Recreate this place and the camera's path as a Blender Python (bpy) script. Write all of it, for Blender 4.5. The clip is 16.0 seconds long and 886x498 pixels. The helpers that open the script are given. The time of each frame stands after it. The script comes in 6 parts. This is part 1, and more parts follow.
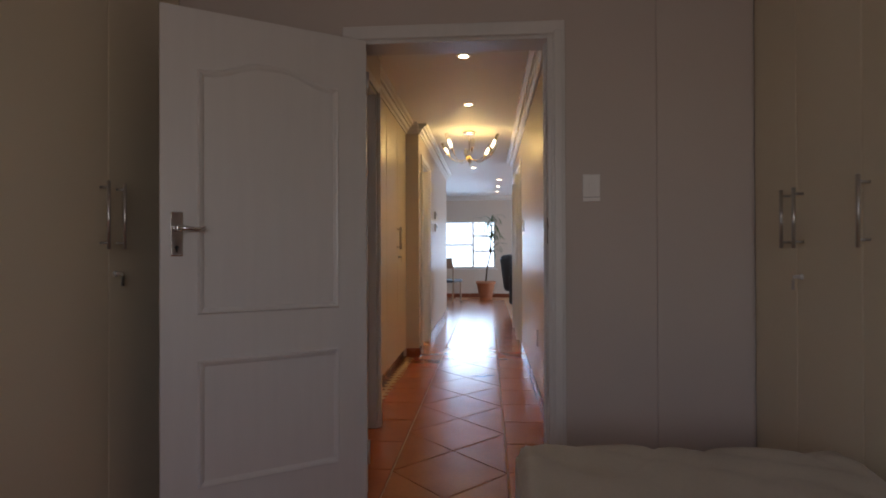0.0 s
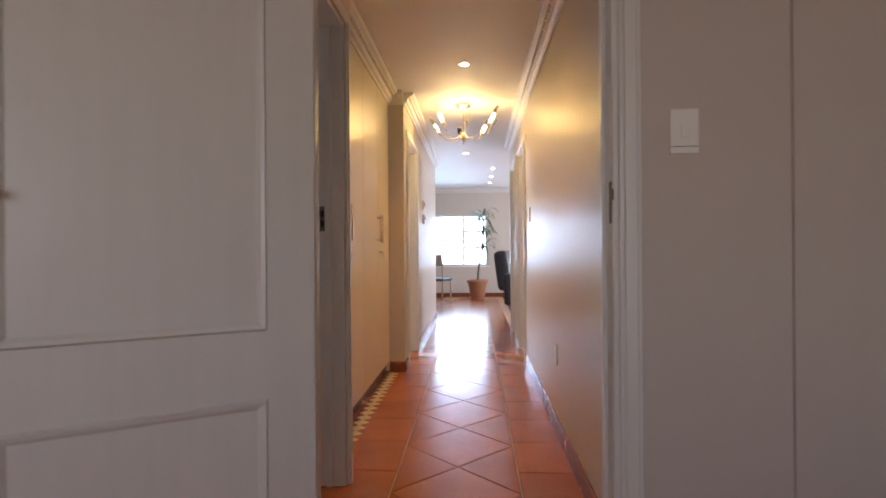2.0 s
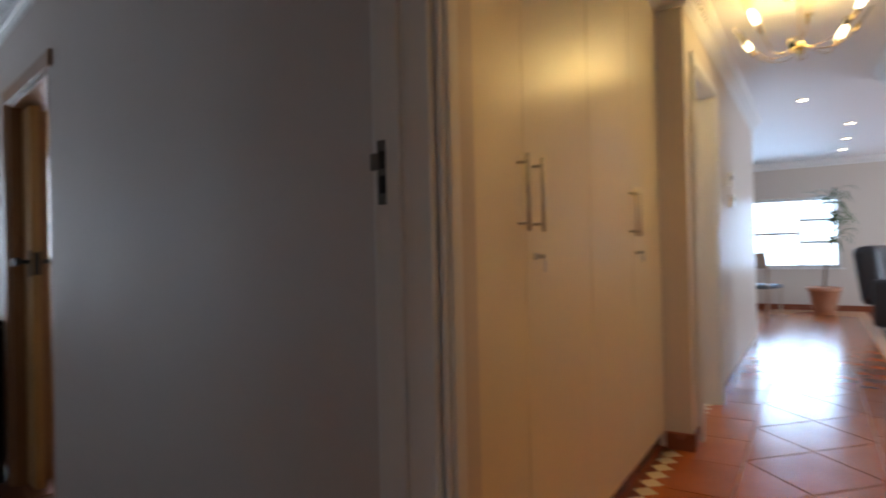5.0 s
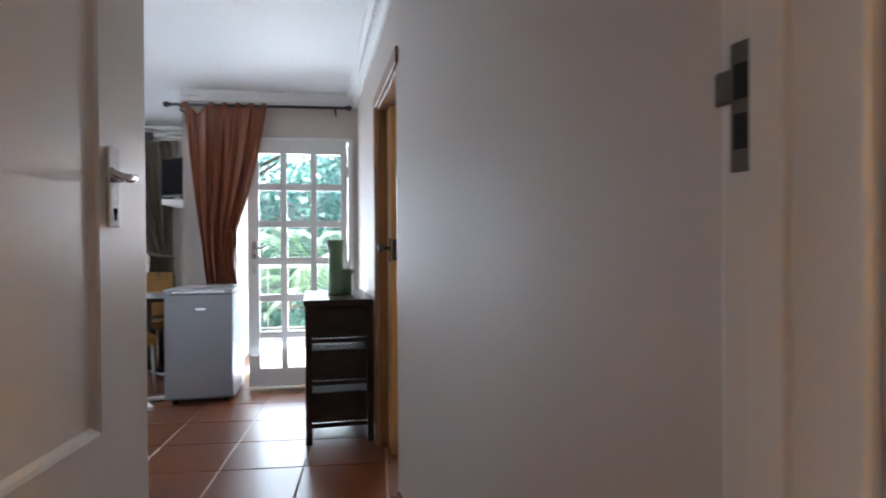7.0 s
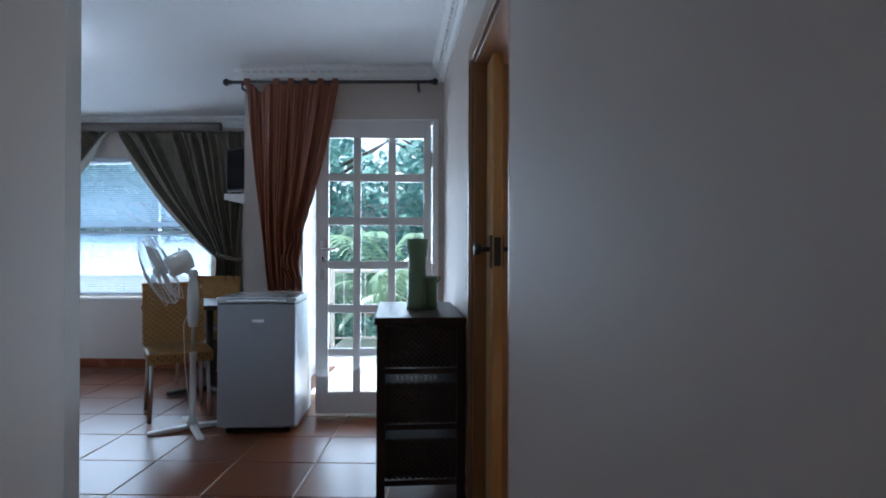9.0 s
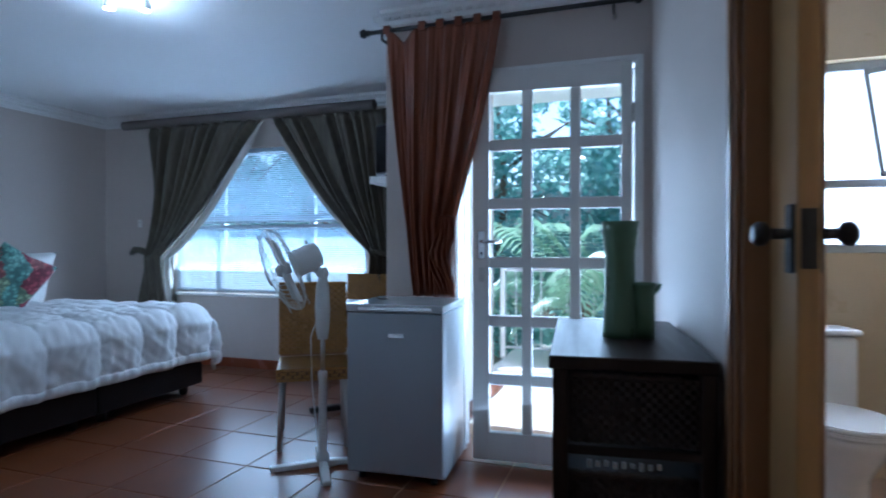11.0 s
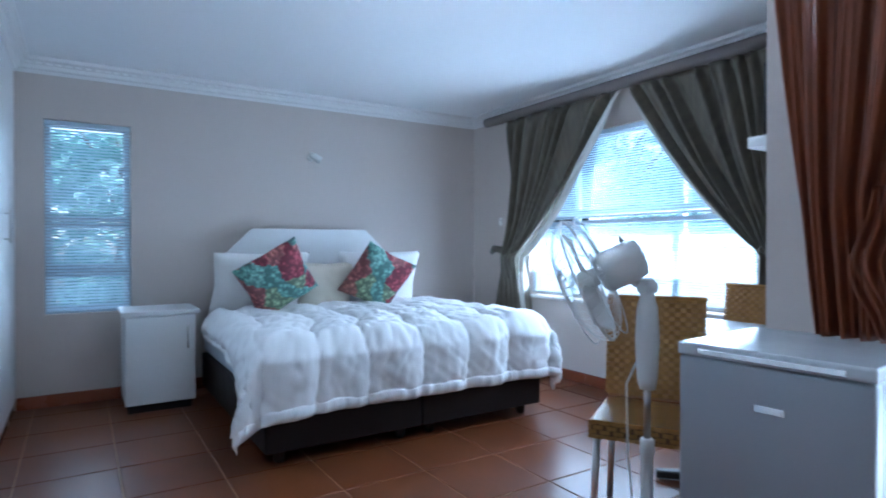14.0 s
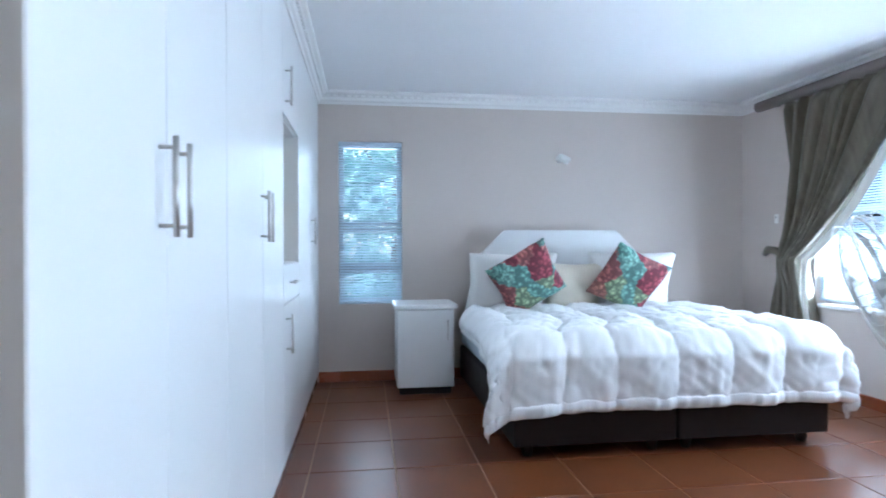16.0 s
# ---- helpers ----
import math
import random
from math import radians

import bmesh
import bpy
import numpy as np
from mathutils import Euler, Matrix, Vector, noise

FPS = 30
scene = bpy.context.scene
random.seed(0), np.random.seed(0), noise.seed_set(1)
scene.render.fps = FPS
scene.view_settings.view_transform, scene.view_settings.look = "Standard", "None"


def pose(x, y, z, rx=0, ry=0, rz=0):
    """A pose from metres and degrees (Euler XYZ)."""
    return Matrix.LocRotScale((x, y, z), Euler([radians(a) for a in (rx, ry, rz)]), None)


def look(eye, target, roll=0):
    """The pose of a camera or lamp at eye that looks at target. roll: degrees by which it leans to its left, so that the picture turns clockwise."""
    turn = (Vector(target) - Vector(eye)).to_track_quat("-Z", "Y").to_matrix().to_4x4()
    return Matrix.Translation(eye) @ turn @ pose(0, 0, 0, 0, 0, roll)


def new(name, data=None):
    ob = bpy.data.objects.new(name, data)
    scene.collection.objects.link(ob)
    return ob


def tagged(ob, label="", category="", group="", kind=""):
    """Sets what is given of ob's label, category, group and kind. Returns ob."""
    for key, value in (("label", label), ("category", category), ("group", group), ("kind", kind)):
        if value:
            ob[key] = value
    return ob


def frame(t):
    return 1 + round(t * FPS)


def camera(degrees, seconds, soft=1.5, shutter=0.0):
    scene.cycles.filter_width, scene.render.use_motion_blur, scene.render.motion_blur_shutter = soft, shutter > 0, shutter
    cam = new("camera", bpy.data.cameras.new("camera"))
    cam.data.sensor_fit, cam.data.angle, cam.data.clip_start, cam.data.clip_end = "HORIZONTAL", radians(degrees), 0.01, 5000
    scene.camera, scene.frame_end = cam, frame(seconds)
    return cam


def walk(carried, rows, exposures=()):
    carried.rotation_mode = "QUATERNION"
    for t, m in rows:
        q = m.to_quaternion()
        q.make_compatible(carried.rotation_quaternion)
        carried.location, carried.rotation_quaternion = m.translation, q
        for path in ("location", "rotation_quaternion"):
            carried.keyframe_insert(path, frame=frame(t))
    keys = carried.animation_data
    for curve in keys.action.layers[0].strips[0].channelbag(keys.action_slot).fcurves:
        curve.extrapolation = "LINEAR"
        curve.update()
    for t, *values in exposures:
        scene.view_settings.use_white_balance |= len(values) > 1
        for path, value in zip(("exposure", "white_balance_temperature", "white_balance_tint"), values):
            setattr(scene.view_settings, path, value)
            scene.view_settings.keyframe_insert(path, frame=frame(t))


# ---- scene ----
cam = camera(75.0, 16.0, soft=1.8, shutter=0.5)
PATH = [
    (0, (1.728, -3.126, 1.076), (1.018, -1.256, 1.086), -0.2),
    (0.5, (1.638, -2.964, 1.08), (0.935, -1.091, 1.086), -0.1),
    (1, (1.548, -2.792, 1.066), (0.861, -0.913, 1.071), -0.3),
    (1.5, (1.469, -2.521, 1.058), (0.793, -0.638, 1.06), -0.3),
    (2, (1.362, -2.236, 1.045), (0.694, -0.351, 1.047), -0.4),
    (2.5, (1.258, -1.928, 1.062), (0.615, -0.035, 1.06), -0.3),
    (3, (1.185, -1.558, 1.048), (0.554, 0.339, 1.043), -0.6),
    (3.5, (1.12, -1.281, 1.039), (0.448, 0.602, 1.035), -0.6),
    (4, (1.037, -0.995, 1.057), (0.215, 0.829, 1.057), -0.9),
    (4.5, (0.943, -0.754, 1.047), (-0.154, 0.919, 1.049), -1.0),
    (5, (0.809, -0.57, 1.045), (-0.702, 0.74, 1.06), -1.3),
    (5.2, (0.763, -0.52, 1.043), (-0.85, 0.664, 1.049), -1.0),
    (7.3, (0.384, -0.306, 1.085), (-1.612, -0.179, 1.063), -0.3),
    (7.5, (0.322, -0.313, 1.093), (-1.676, -0.241, 1.064), -0.3),
    (8, (0.073, -0.349, 1.093), (-1.926, -0.319, 1.064), -0.3),
    (8.2, (-0.032, -0.342, 1.055), (-2.032, -0.318, 1.042), -0.1),
    (10.3, (-1.194, -0.483, 1.037), (-3.168, -0.804, 1.023), -0.0),
    (10.5, (-1.308, -0.498, 1.03), (-3.269, -0.892, 1.018), -0.1),
    (11, (-1.56, -0.512, 1.025), (-3.453, -1.16, 1.015), 0.0),
    (11.5, (-1.787, -0.593, 1.01), (-3.594, -1.451, 1.005), 0.1),
    (12, (-2.011, -0.65, 1.017), (-3.711, -1.703, 1.014), 0.0),
    (12.5, (-2.186, -0.705, 1.004), (-3.802, -1.882, 1.001), 0.0),
    (13, (-2.413, -0.742, 1.025), (-3.867, -2.115, 1.018), -0.0),
    (13.5, (-2.53, -0.784, 1.025), (-3.801, -2.328, 1.014), -0.1),
    (14, (-2.615, -0.814, 1.028), (-3.682, -2.506, 1.013), -0.1),
    (14.5, (-2.676, -0.811, 1.032), (-3.507, -2.63, 1.018), -0.2),
    (15, (-2.687, -0.778, 1.036), (-3.29, -2.685, 1.024), -0.2),
    (15.5, (-2.688, -0.765, 1.031), (-3.091, -2.724, 1.022), -0.2),
    (16, (-2.632, -0.794, 1.024), (-2.899, -2.776, 1.016), -0.2),
]
EXPO = [
    (0.0, 0.45, 6350, 18),
    (1.5, 1.22, 6350, 18),
    (2.5, 1.38, 6600, 20),
    (3.5, 1.42, 6900, 20),
    (4.4, 1.05, 6500, 18),
    (5.0, 0.86, 6000, 14),
    (5.2, 0.9, 6000, 14),
    (7.3, 2.15, 6150, 13),
    (8.2, 1.52, 6000, 12),
    (10.3, 0.85, 4750, 7),
    (11.5, 1.12, 4800, 8),
    (12.5, 1.8, 4950, 8),
    (13.5, 1.88, 4950, 8),
    (14.5, 2.0, 5050, 8),
    (15.3, 2.28, 5300, 9),
    (16.0, 2.45, 5450, 10),
]
walk(cam, [(t, look(e, g, r)) for t, e, g, r in PATH], EXPO)

# ---- world, sun, exposure ----
world = bpy.data.worlds.new("sky_world")
scene.world = world
world.use_nodes = True
_nt = world.node_tree
_sky = _nt.nodes.new("ShaderNodeTexSky")
_sky.sky_type = 'NISHITA'
_sky.sun_disc = False
SUN_ELEV, SUN_AZ = radians(56), radians(264)
_sky.sun_elevation = SUN_ELEV
_sky.sun_rotation = SUN_AZ
_nt.nodes["Background"].inputs[1].default_value = 0.15
_nt.links.new(_sky.outputs[0], _nt.nodes["Background"].inputs[0])
sun = new("sun", bpy.data.lights.new("sun", 'SUN'))
sun.data.energy, sun.data.angle, sun.data.color = 5.0, radians(0.5), (1.0, 0.95, 0.87)
# the sun stands to the west, high
_sd = Vector((math.sin(SUN_AZ) * math.cos(SUN_ELEV), math.cos(SUN_AZ) * math.cos(SUN_ELEV), math.sin(SUN_ELEV)))
sun.matrix_world = look(tuple(_sd * 30), (0, 0, 0))

# ---- frames of the two wings ----
F = -0.15                                  # floor of the second bedroom; the passage floor is 0
MP = pose(0, 0, 0, 0, 0, 16.3)             # passage wing: x right, y ahead along the passage
MR = pose(0, 0, F)                         # bedroom wing
CEIL = 2.37                                # bedroom ceiling
CEILP = 2.395                              # passage ceiling


# ---- mesh helpers ----
def bx(bm, x0, x1, y0, y1, z0, z1, bev=0.0, m=None, seg=1):
    x0, x1 = min(x0, x1), max(x0, x1)
    y0, y1 = min(y0, y1), max(y0, y1)
    z0, z1 = min(z0, z1), max(z0, z1)
    v = [bm.verts.new(p) for p in ((x0, y0, z0), (x1, y0, z0), (x1, y1, z0), (x0, y1, z0), (x0, y0, z1), (x1, y0, z1), (x1, y1, z1), (x0, y1, z1))]
    f = [bm.faces.new([v[i] for i in q]) for q in ((3, 2, 1, 0), (4, 5, 6, 7), (0, 1, 5, 4), (1, 2, 6, 5), (2, 3, 7, 6), (3, 0, 4, 7))]
    if bev > 0:
        e = list({e for q in f for e in q.edges})
        r = bmesh.ops.bevel(bm, geom=e, offset=bev, segments=seg, affect='EDGES', profile=0.5)
        v = list({w for q in r["faces"] for w in q.verts} | {w for w in v if w.is_valid})
    if m is not None:
        bmesh.ops.transform(bm, matrix=m, verts=v)
    return v


def cyl(bm, p0, p1, r0, r1=None, n=12, cap=True):
    r1 = r0 if r1 is None else r1
    p0, p1 = Vector(p0), Vector(p1)
    d = p1 - p0
    q = d.to_track_quat('Z', 'Y').to_matrix()
    a = [bm.verts.new(p0 + q @ Vector((r0 * math.cos(2 * math.pi * i / n), r0 * math.sin(2 * math.pi * i / n), 0))) for i in range(n)]
    b = [bm.verts.new(p1 + q @ Vector((r1 * math.cos(2 * math.pi * i / n), r1 * math.sin(2 * math.pi * i / n), 0))) for i in range(n)]
    for i in range(n):
        f = bm.faces.new((a[i], a[(i + 1) % n], b[(i + 1) % n], b[i]))
        f.smooth = True
    if cap:
        bm.faces.new(a[::-1])
        bm.faces.new(b)
    return a + b


def lathe(bm, prof, n=24, m=None):
    """Rings from (radius, z) pairs."""
    rings = []
    for r, z in prof:
        rings.append([bm.verts.new((r * math.cos(2 * math.pi * i / n), r * math.sin(2 * math.pi * i / n), z)) for i in range(n)])
    for a, b in zip(rings, rings[1:]):
        for i in range(n):
            f = bm.faces.new((a[i], a[(i + 1) % n], b[(i + 1) % n], b[i]))
            f.smooth = True
    bm.faces.new(rings[0][::-1])
    bm.faces.new(rings[-1])
    vs = [v for r in rings for v in r]
    if m is not None:
        bmesh.ops.transform(bm, matrix=m, verts=vs)
    return vs


def tube(bm, pts, r, n=8, closed=False):
    """A round bar along points."""
    pts = [Vector(p) for p in pts]
    rings = []
    N = len(pts)
    for i, p in enumerate(pts):
        a = pts[(i - 1) % N] if (closed or i > 0) else p
        b = pts[(i + 1) % N] if (closed or i < N - 1) else p
        d = (b - a).normalized()
        up = Vector((0, 0, 1)) if abs(d.z) < 0.95 else Vector((1, 0, 0))
        u = d.cross(up).normalized()
        w = u.cross(d).normalized()
        rr = r(i / (N - 1)) if callable(r) else r
        rings.append([bm.verts.new(p + rr * (u * math.cos(2 * math.pi * k / n) + w * math.sin(2 * math.pi * k / n))) for k in range(n)])
    last = N if closed else N - 1
    for i in range(last):
        a, b = rings[i], rings[(i + 1) % N]
        for k in range(n):
            f = bm.faces.new((a[k], a[(k + 1) % n], b[(k + 1) % n], b[k]))
            f.smooth = True
    if not closed:
        bm.faces.new(rings[0][::-1])
        bm.faces.new(rings[-1])


def sweep(bm, prof, p0, p1, closed=True):
    """Extrude a profile of (out, up) points from p0 to p1 along a straight wall; out is to the left of the way p0 to p1."""
    p0, p1 = Vector(p0), Vector(p1)
    d = (p1 - p0).normalized()
    out = Vector((-d.y, d.x, 0))
    A = [bm.verts.new(p0 + out * o + Vector((0, 0, u))) for o, u in prof]
    B = [bm.verts.new(p1 + out * o + Vector((0, 0, u))) for o, u in prof]
    n = len(prof)
    for i in range(n):
        bm.faces.new((A[i], B[i], B[(i + 1) % n], A[(i + 1) % n]))
    bm.faces.new(A[::-1])
    bm.faces.new(B)


def grid(bm, fn, nu, nv, closed_u=False):
    vs = [[bm.verts.new(fn(i / (nu if closed_u else nu - 1), j / (nv - 1))) for j in range(nv)] for i in range(nu)]
    for i in range(nu if closed_u else nu - 1):
        for j in range(nv - 1):
            f = bm.faces.new((vs[i][j], vs[(i + 1) % nu][j], vs[(i + 1) % nu][j + 1], vs[i][j + 1]))
            f.smooth = True
    return vs


def mesh(name, bm, material, fix=True):
    if fix:
        bmesh.ops.recalc_face_normals(bm, faces=bm.faces)
    me = bpy.data.meshes.new(name)
    bm.to_mesh(me)
    bm.free()
    me.materials.append(material)
    return me


def part(name, bm, material, parent, label=""):
    ob = new(name, mesh(name, bm, material))
    ob.parent = parent
    if label:
        ob["label"] = label
    return ob


def thing(name, m, label, category, group=""):
    ob = new(name)
    ob.empty_display_size = 0.05
    ob.matrix_world = m
    return tagged(ob, label, category, group)


def solo(name, bm, material, m, label="", category="", group="", kind=""):
    ob = new(name, mesh(name, bm, material))
    ob.matrix_world = m
    return tagged(ob, label, category, group, kind)


def B():
    return bmesh.new()


def wall(name, m, length, z0, z1, thick, holes=(), material=None, label="painted plaster wall"):
    """A wall along local x, its face on y = 0 and its body behind (y > 0), with openings (x0, x1, z0, z1)."""
    bm = B()
    cuts = sorted({0.0, length, *[h[0] for h in holes], *[h[1] for h in holes]})
    for a, b in zip(cuts, cuts[1:]):
        if b - a < 1e-5:
            continue
        mid = (a + b) / 2
        spans = sorted((h[2], h[3]) for h in holes if h[0] < mid < h[1])
        z = z0
        for s, e in spans:
            if s > z + 1e-5:
                bx(bm, a, b, 0, thick, z, s)
            z = e
        if z1 > z + 1e-5:
            bx(bm, a, b, 0, thick, z, z1)
    bmesh.ops.remove_doubles(bm, verts=bm.verts, dist=1e-5)
    return solo(name, bm, material, m, label, "wall", kind="structure")


# ---- materials ----
def nodes(name):
    ma = bpy.data.materials.new(name)
    ma.use_nodes = True
    return ma, ma.node_tree.nodes, ma.node_tree.links, ma.node_tree.nodes["Principled BSDF"]


def surface(name, col, rough=0.6, var=0.08, scale=6.0, fine=120.0, bump=0.15, metal=0.0, spec=0.5, stretch=(1, 1, 1), piece=0.0, sheen=0.0, coat=0.0, col2=None, rvar=0.1):
    """A painted, woven or metal surface: two scales of noise on colour and gloss, fine relief."""
    ma, n, l, p = nodes(name)
    tc = n.new("ShaderNodeTexCoord")
    mp = n.new("ShaderNodeMapping")
    mp.inputs["Scale"].default_value = stretch
    l.new(tc.outputs["Object"], mp.inputs[0])
    a = n.new("ShaderNodeTexNoise")
    a.inputs["Scale"].default_value = scale
    a.inputs["Detail"].default_value = 5
    b = n.new("ShaderNodeTexNoise")
    b.inputs["Scale"].default_value = fine
    b.inputs["Detail"].default_value = 3
    for q in (a, b):
        l.new(mp.outputs[0], q.inputs["Vector"])
    mixf = n.new("ShaderNodeMath")
    mixf.operation = 'MULTIPLY_ADD'
    mixf.inputs[1].default_value = 0.35
    l.new(b.outputs[0], mixf.inputs[0])
    half = n.new("ShaderNodeMath")
    half.operation = 'MULTIPLY'
    half.inputs[1].default_value = 0.65
    l.new(a.outputs[0], half.inputs[0])
    l.new(half.outputs[0], mixf.inputs[2])
    fac = mixf.outputs[0]
    if piece:
        oi = n.new("ShaderNodeObjectInfo")
        pm = n.new("ShaderNodeMath")
        pm.operation = 'MULTIPLY_ADD'
        pm.inputs[1].default_value = piece
        l.new(oi.outputs["Random"], pm.inputs[0])
        l.new(fac, pm.inputs[2])
        sb = n.new("ShaderNodeMath")
        sb.operation = 'SUBTRACT'
        sb.inputs[1].default_value = piece / 2
        l.new(pm.outputs[0], sb.inputs[0])
        fac = sb.outputs[0]
    rp = n.new("ShaderNodeValToRGB")
    c2 = col2 or tuple(min(1, c * (1 + var)) for c in col)
    c1 = tuple(c * (1 - var) for c in col)
    rp.color_ramp.elements[0].position, rp.color_ramp.elements[1].position = 0.15, 0.85
    rp.color_ramp.elements[0].color = (*c1, 1)
    rp.color_ramp.elements[1].color = (*c2, 1)
    l.new(fac, rp.inputs[0])
    l.new(rp.outputs[0], p.inputs["Base Color"])
    rr = n.new("ShaderNodeMapRange")
    rr.inputs["To Min"].default_value = max(0.02, rough - rvar)
    rr.inputs["To Max"].default_value = min(1, rough + rvar)
    l.new(a.outputs[0], rr.inputs[0])
    l.new(rr.outputs[0], p.inputs["Roughness"])
    p.inputs["Metallic"].default_value = metal
    p.inputs["Specular IOR Level"].default_value = spec
    p.inputs["Sheen Weight"].default_value = sheen
    p.inputs["Coat Weight"].default_value = coat
    p.inputs["Coat Roughness"].default_value = 0.08
    if bump:
        bp = n.new("ShaderNodeBump")
        bp.inputs["Strength"].default_value = bump
        bp.inputs["Distance"].default_value = 0.002
        l.new(fac if not piece else mixf.outputs[0], bp.inputs["Height"])
        l.new(bp.outputs[0], p.inputs["Normal"])
    return ma


def glow(name, col, strength):
    ma, n, l, p = nodes(name)
    p.inputs["Base Color"].default_value = (*col, 1)
    p.inputs["Emission Color"].default_value = (*col, 1)
    p.inputs["Emission Strength"].default_value = strength
    return ma


def frosted(name):
    ma, n, l, p = nodes(name)
    tr = n.new("ShaderNodeBsdfTranslucent")
    tr.inputs[0].default_value = (0.92, 0.94, 0.95, 1)
    mx = n.new("ShaderNodeMixShader")
    mx.inputs[0].default_value = 0.85
    p.inputs["Roughness"].default_value = 0.3
    l.new(p.outputs[0], mx.inputs[1])
    l.new(tr.outputs[0], mx.inputs[2])
    l.new(mx.outputs[0], n["Material Output"].inputs[0])
    return ma


def glassy(name, rough=0.0, tint=(1, 1, 1)):
    ma, n, l, p = nodes(name)
    n.remove(p)
    tr = n.new("ShaderNodeBsdfTransparent")
    tr.inputs[0].default_value = (*tint, 1)
    gl = n.new("ShaderNodeBsdfGlossy")
    gl.inputs["Roughness"].default_value = rough
    fr = n.new("ShaderNodeFresnel")
    fr.inputs[0].default_value = 1.45
    mx = n.new("ShaderNodeMixShader")
    l.new(fr.outputs[0], mx.inputs[0])
    l.new(tr.outputs[0], mx.inputs[1])
    l.new(gl.outputs[0], mx.inputs[2])
    l.new(mx.outputs[0], n["Material Output"].inputs[0])
    return ma


M_WALL = surface("wall_taupe", (0.56, 0.49, 0.44), 0.68, 0.04, 1.6, 120, 0.12)
M_WALLP = surface("wall_passage_satin", (0.60, 0.53, 0.46), 0.42, 0.05, 1.4, 120, 0.16)
M_WALLN = surface("wall_taupe_satin", (0.56, 0.49, 0.44), 0.62, 0.05, 1.6, 120, 0.14)
M_WHITE = surface("white_paint", (0.78, 0.77, 0.75), 0.5, 0.02, 2.0, 200, 0.08)
M_CEIL = surface("ceiling_white", (0.84, 0.84, 0.84), 0.6, 0.02, 1.5, 180, 0.08)
M_DOOR = surface("door_enamel_white", (0.70, 0.68, 0.65), 0.34, 0.05, 3.0, 90, 0.22, stretch=(9, 9, 0.7))
M_MELA = surface("melamine_white", (0.70, 0.70, 0.69), 0.32, 0.012, 2.5, 50, 0.0, rvar=0.03)
M_CREAM = surface("melamine_cream", (0.74, 0.66, 0.50), 0.32, 0.012, 2.5, 50, 0.0, rvar=0.03)
M_TILE = surface("terracotta_tile", (0.36, 0.088, 0.022), 0.20, 0.25, 4.0, 60, 0.10, piece=0.22, col2=(0.50, 0.15, 0.042), rvar=0.06)
M_TILE2 = surface("brown_floor_tile", (0.125, 0.035, 0.012), 0.30, 0.20, 4.0, 60, 0.0, spec=0.30, piece=0.2, col2=(0.185, 0.058, 0.020), rvar=0.06)
M_GROUT = surface("grout", (0.46, 0.25, 0.13), 0.8, 0.2, 9, 160, 0.3)
M_GROUT2 = surface("grout_pale", (0.40, 0.26, 0.17), 0.8, 0.2, 9, 160, 0.3)
M_SKIRT = surface("tile_skirting", (0.22, 0.065, 0.03), 0.25, 0.2, 5, 80, 0.1)
M_BEIGE = surface("beige_mosaic", (0.62, 0.52, 0.36), 0.4, 0.12, 8, 90, 0.2, piece=0.2)
M_STEEL = surface("brushed_steel", (0.55, 0.53, 0.50), 0.32, 0.08, 30, 300, 0.05, metal=1.0)
M_CHROME = surface("chrome", (0.72, 0.72, 0.72), 0.12, 0.04, 20, 200, 0.0, metal=1.0)
M_BLACKM = surface("black_metal", (0.02, 0.018, 0.018), 0.4, 0.2, 20, 200, 0.1)
M_DARKW = surface("dark_stained_wood", (0.028, 0.017, 0.013), 0.42, 0.4, 4, 60, 0.25, stretch=(1, 12, 1), spec=0.28)
M_OAK = surface("varnished_pine", (0.46, 0.27, 0.10), 0.35, 0.25, 5, 60, 0.25, stretch=(10, 10, 0.6))
M_FRAMEW = surface("varnished_brown_frame", (0.28, 0.14, 0.06), 0.35, 0.25, 5, 60, 0.2, stretch=(10, 10, 0.6))
M_WORN = surface("worn_dark_steel", (0.16, 0.15, 0.14), 0.4, 0.2, 30, 200, 0.1, metal=0.8)
M_PLATE = surface("switch_plastic", (0.80, 0.78, 0.74), 0.35, 0.02, 5, 100, 0.0)
M_DARK = surface("dark_gap", (0.015, 0.014, 0.013), 0.8, 0.1, 5, 50, 0.1)
M_GLASS = glassy("window_glass")
M_FROST = frosted("frosted_glass")
M_GLOWB = glow("glowing_backdrop", (0.70, 0.86, 1.0), 2.4)


def place(m, x=0, y=0, z=0, rz=0):
    return m @ pose(x, y, z, 0, 0, rz)


# ---- passage wing: walls ----
# the bedroom door wall (room side y = -1.02, passage side y = -0.87)
wall("wall_first_bedroom", place(MP, -0.60, -1.02), 2.50, 0, CEILP + 0.05, 0.15, [(0.80, 1.66, -1, 2.0)], M_WALL)
wall("wall_passage_right", place(MP, 1.14, 5.05, 0, -90), 5.92, 0, CEILP + 0.05, 0.15, [(1.43, 2.23, -1, 2.04), (0.28, 1.08, -1, 2.04)], M_WALLP)
# left: the doorway to the second bedroom, the cupboard recess, then the side door and the far stretch
wall("wall_passage_left_near", place(MP, 0.10, -0.87, 0, 90), 1.01, 0, CEILP + 0.05, 0.12, [(0.06, 0.89, -1, 2.06)], M_WALLP)
wall("wall_passage_left_far", place(MP, 0.07, 2.40, 0, 90), 3.94, 0, CEILP + 0.05, 0.17, [(0.22, 1.04, -1, 2.06)], M_WALLP)
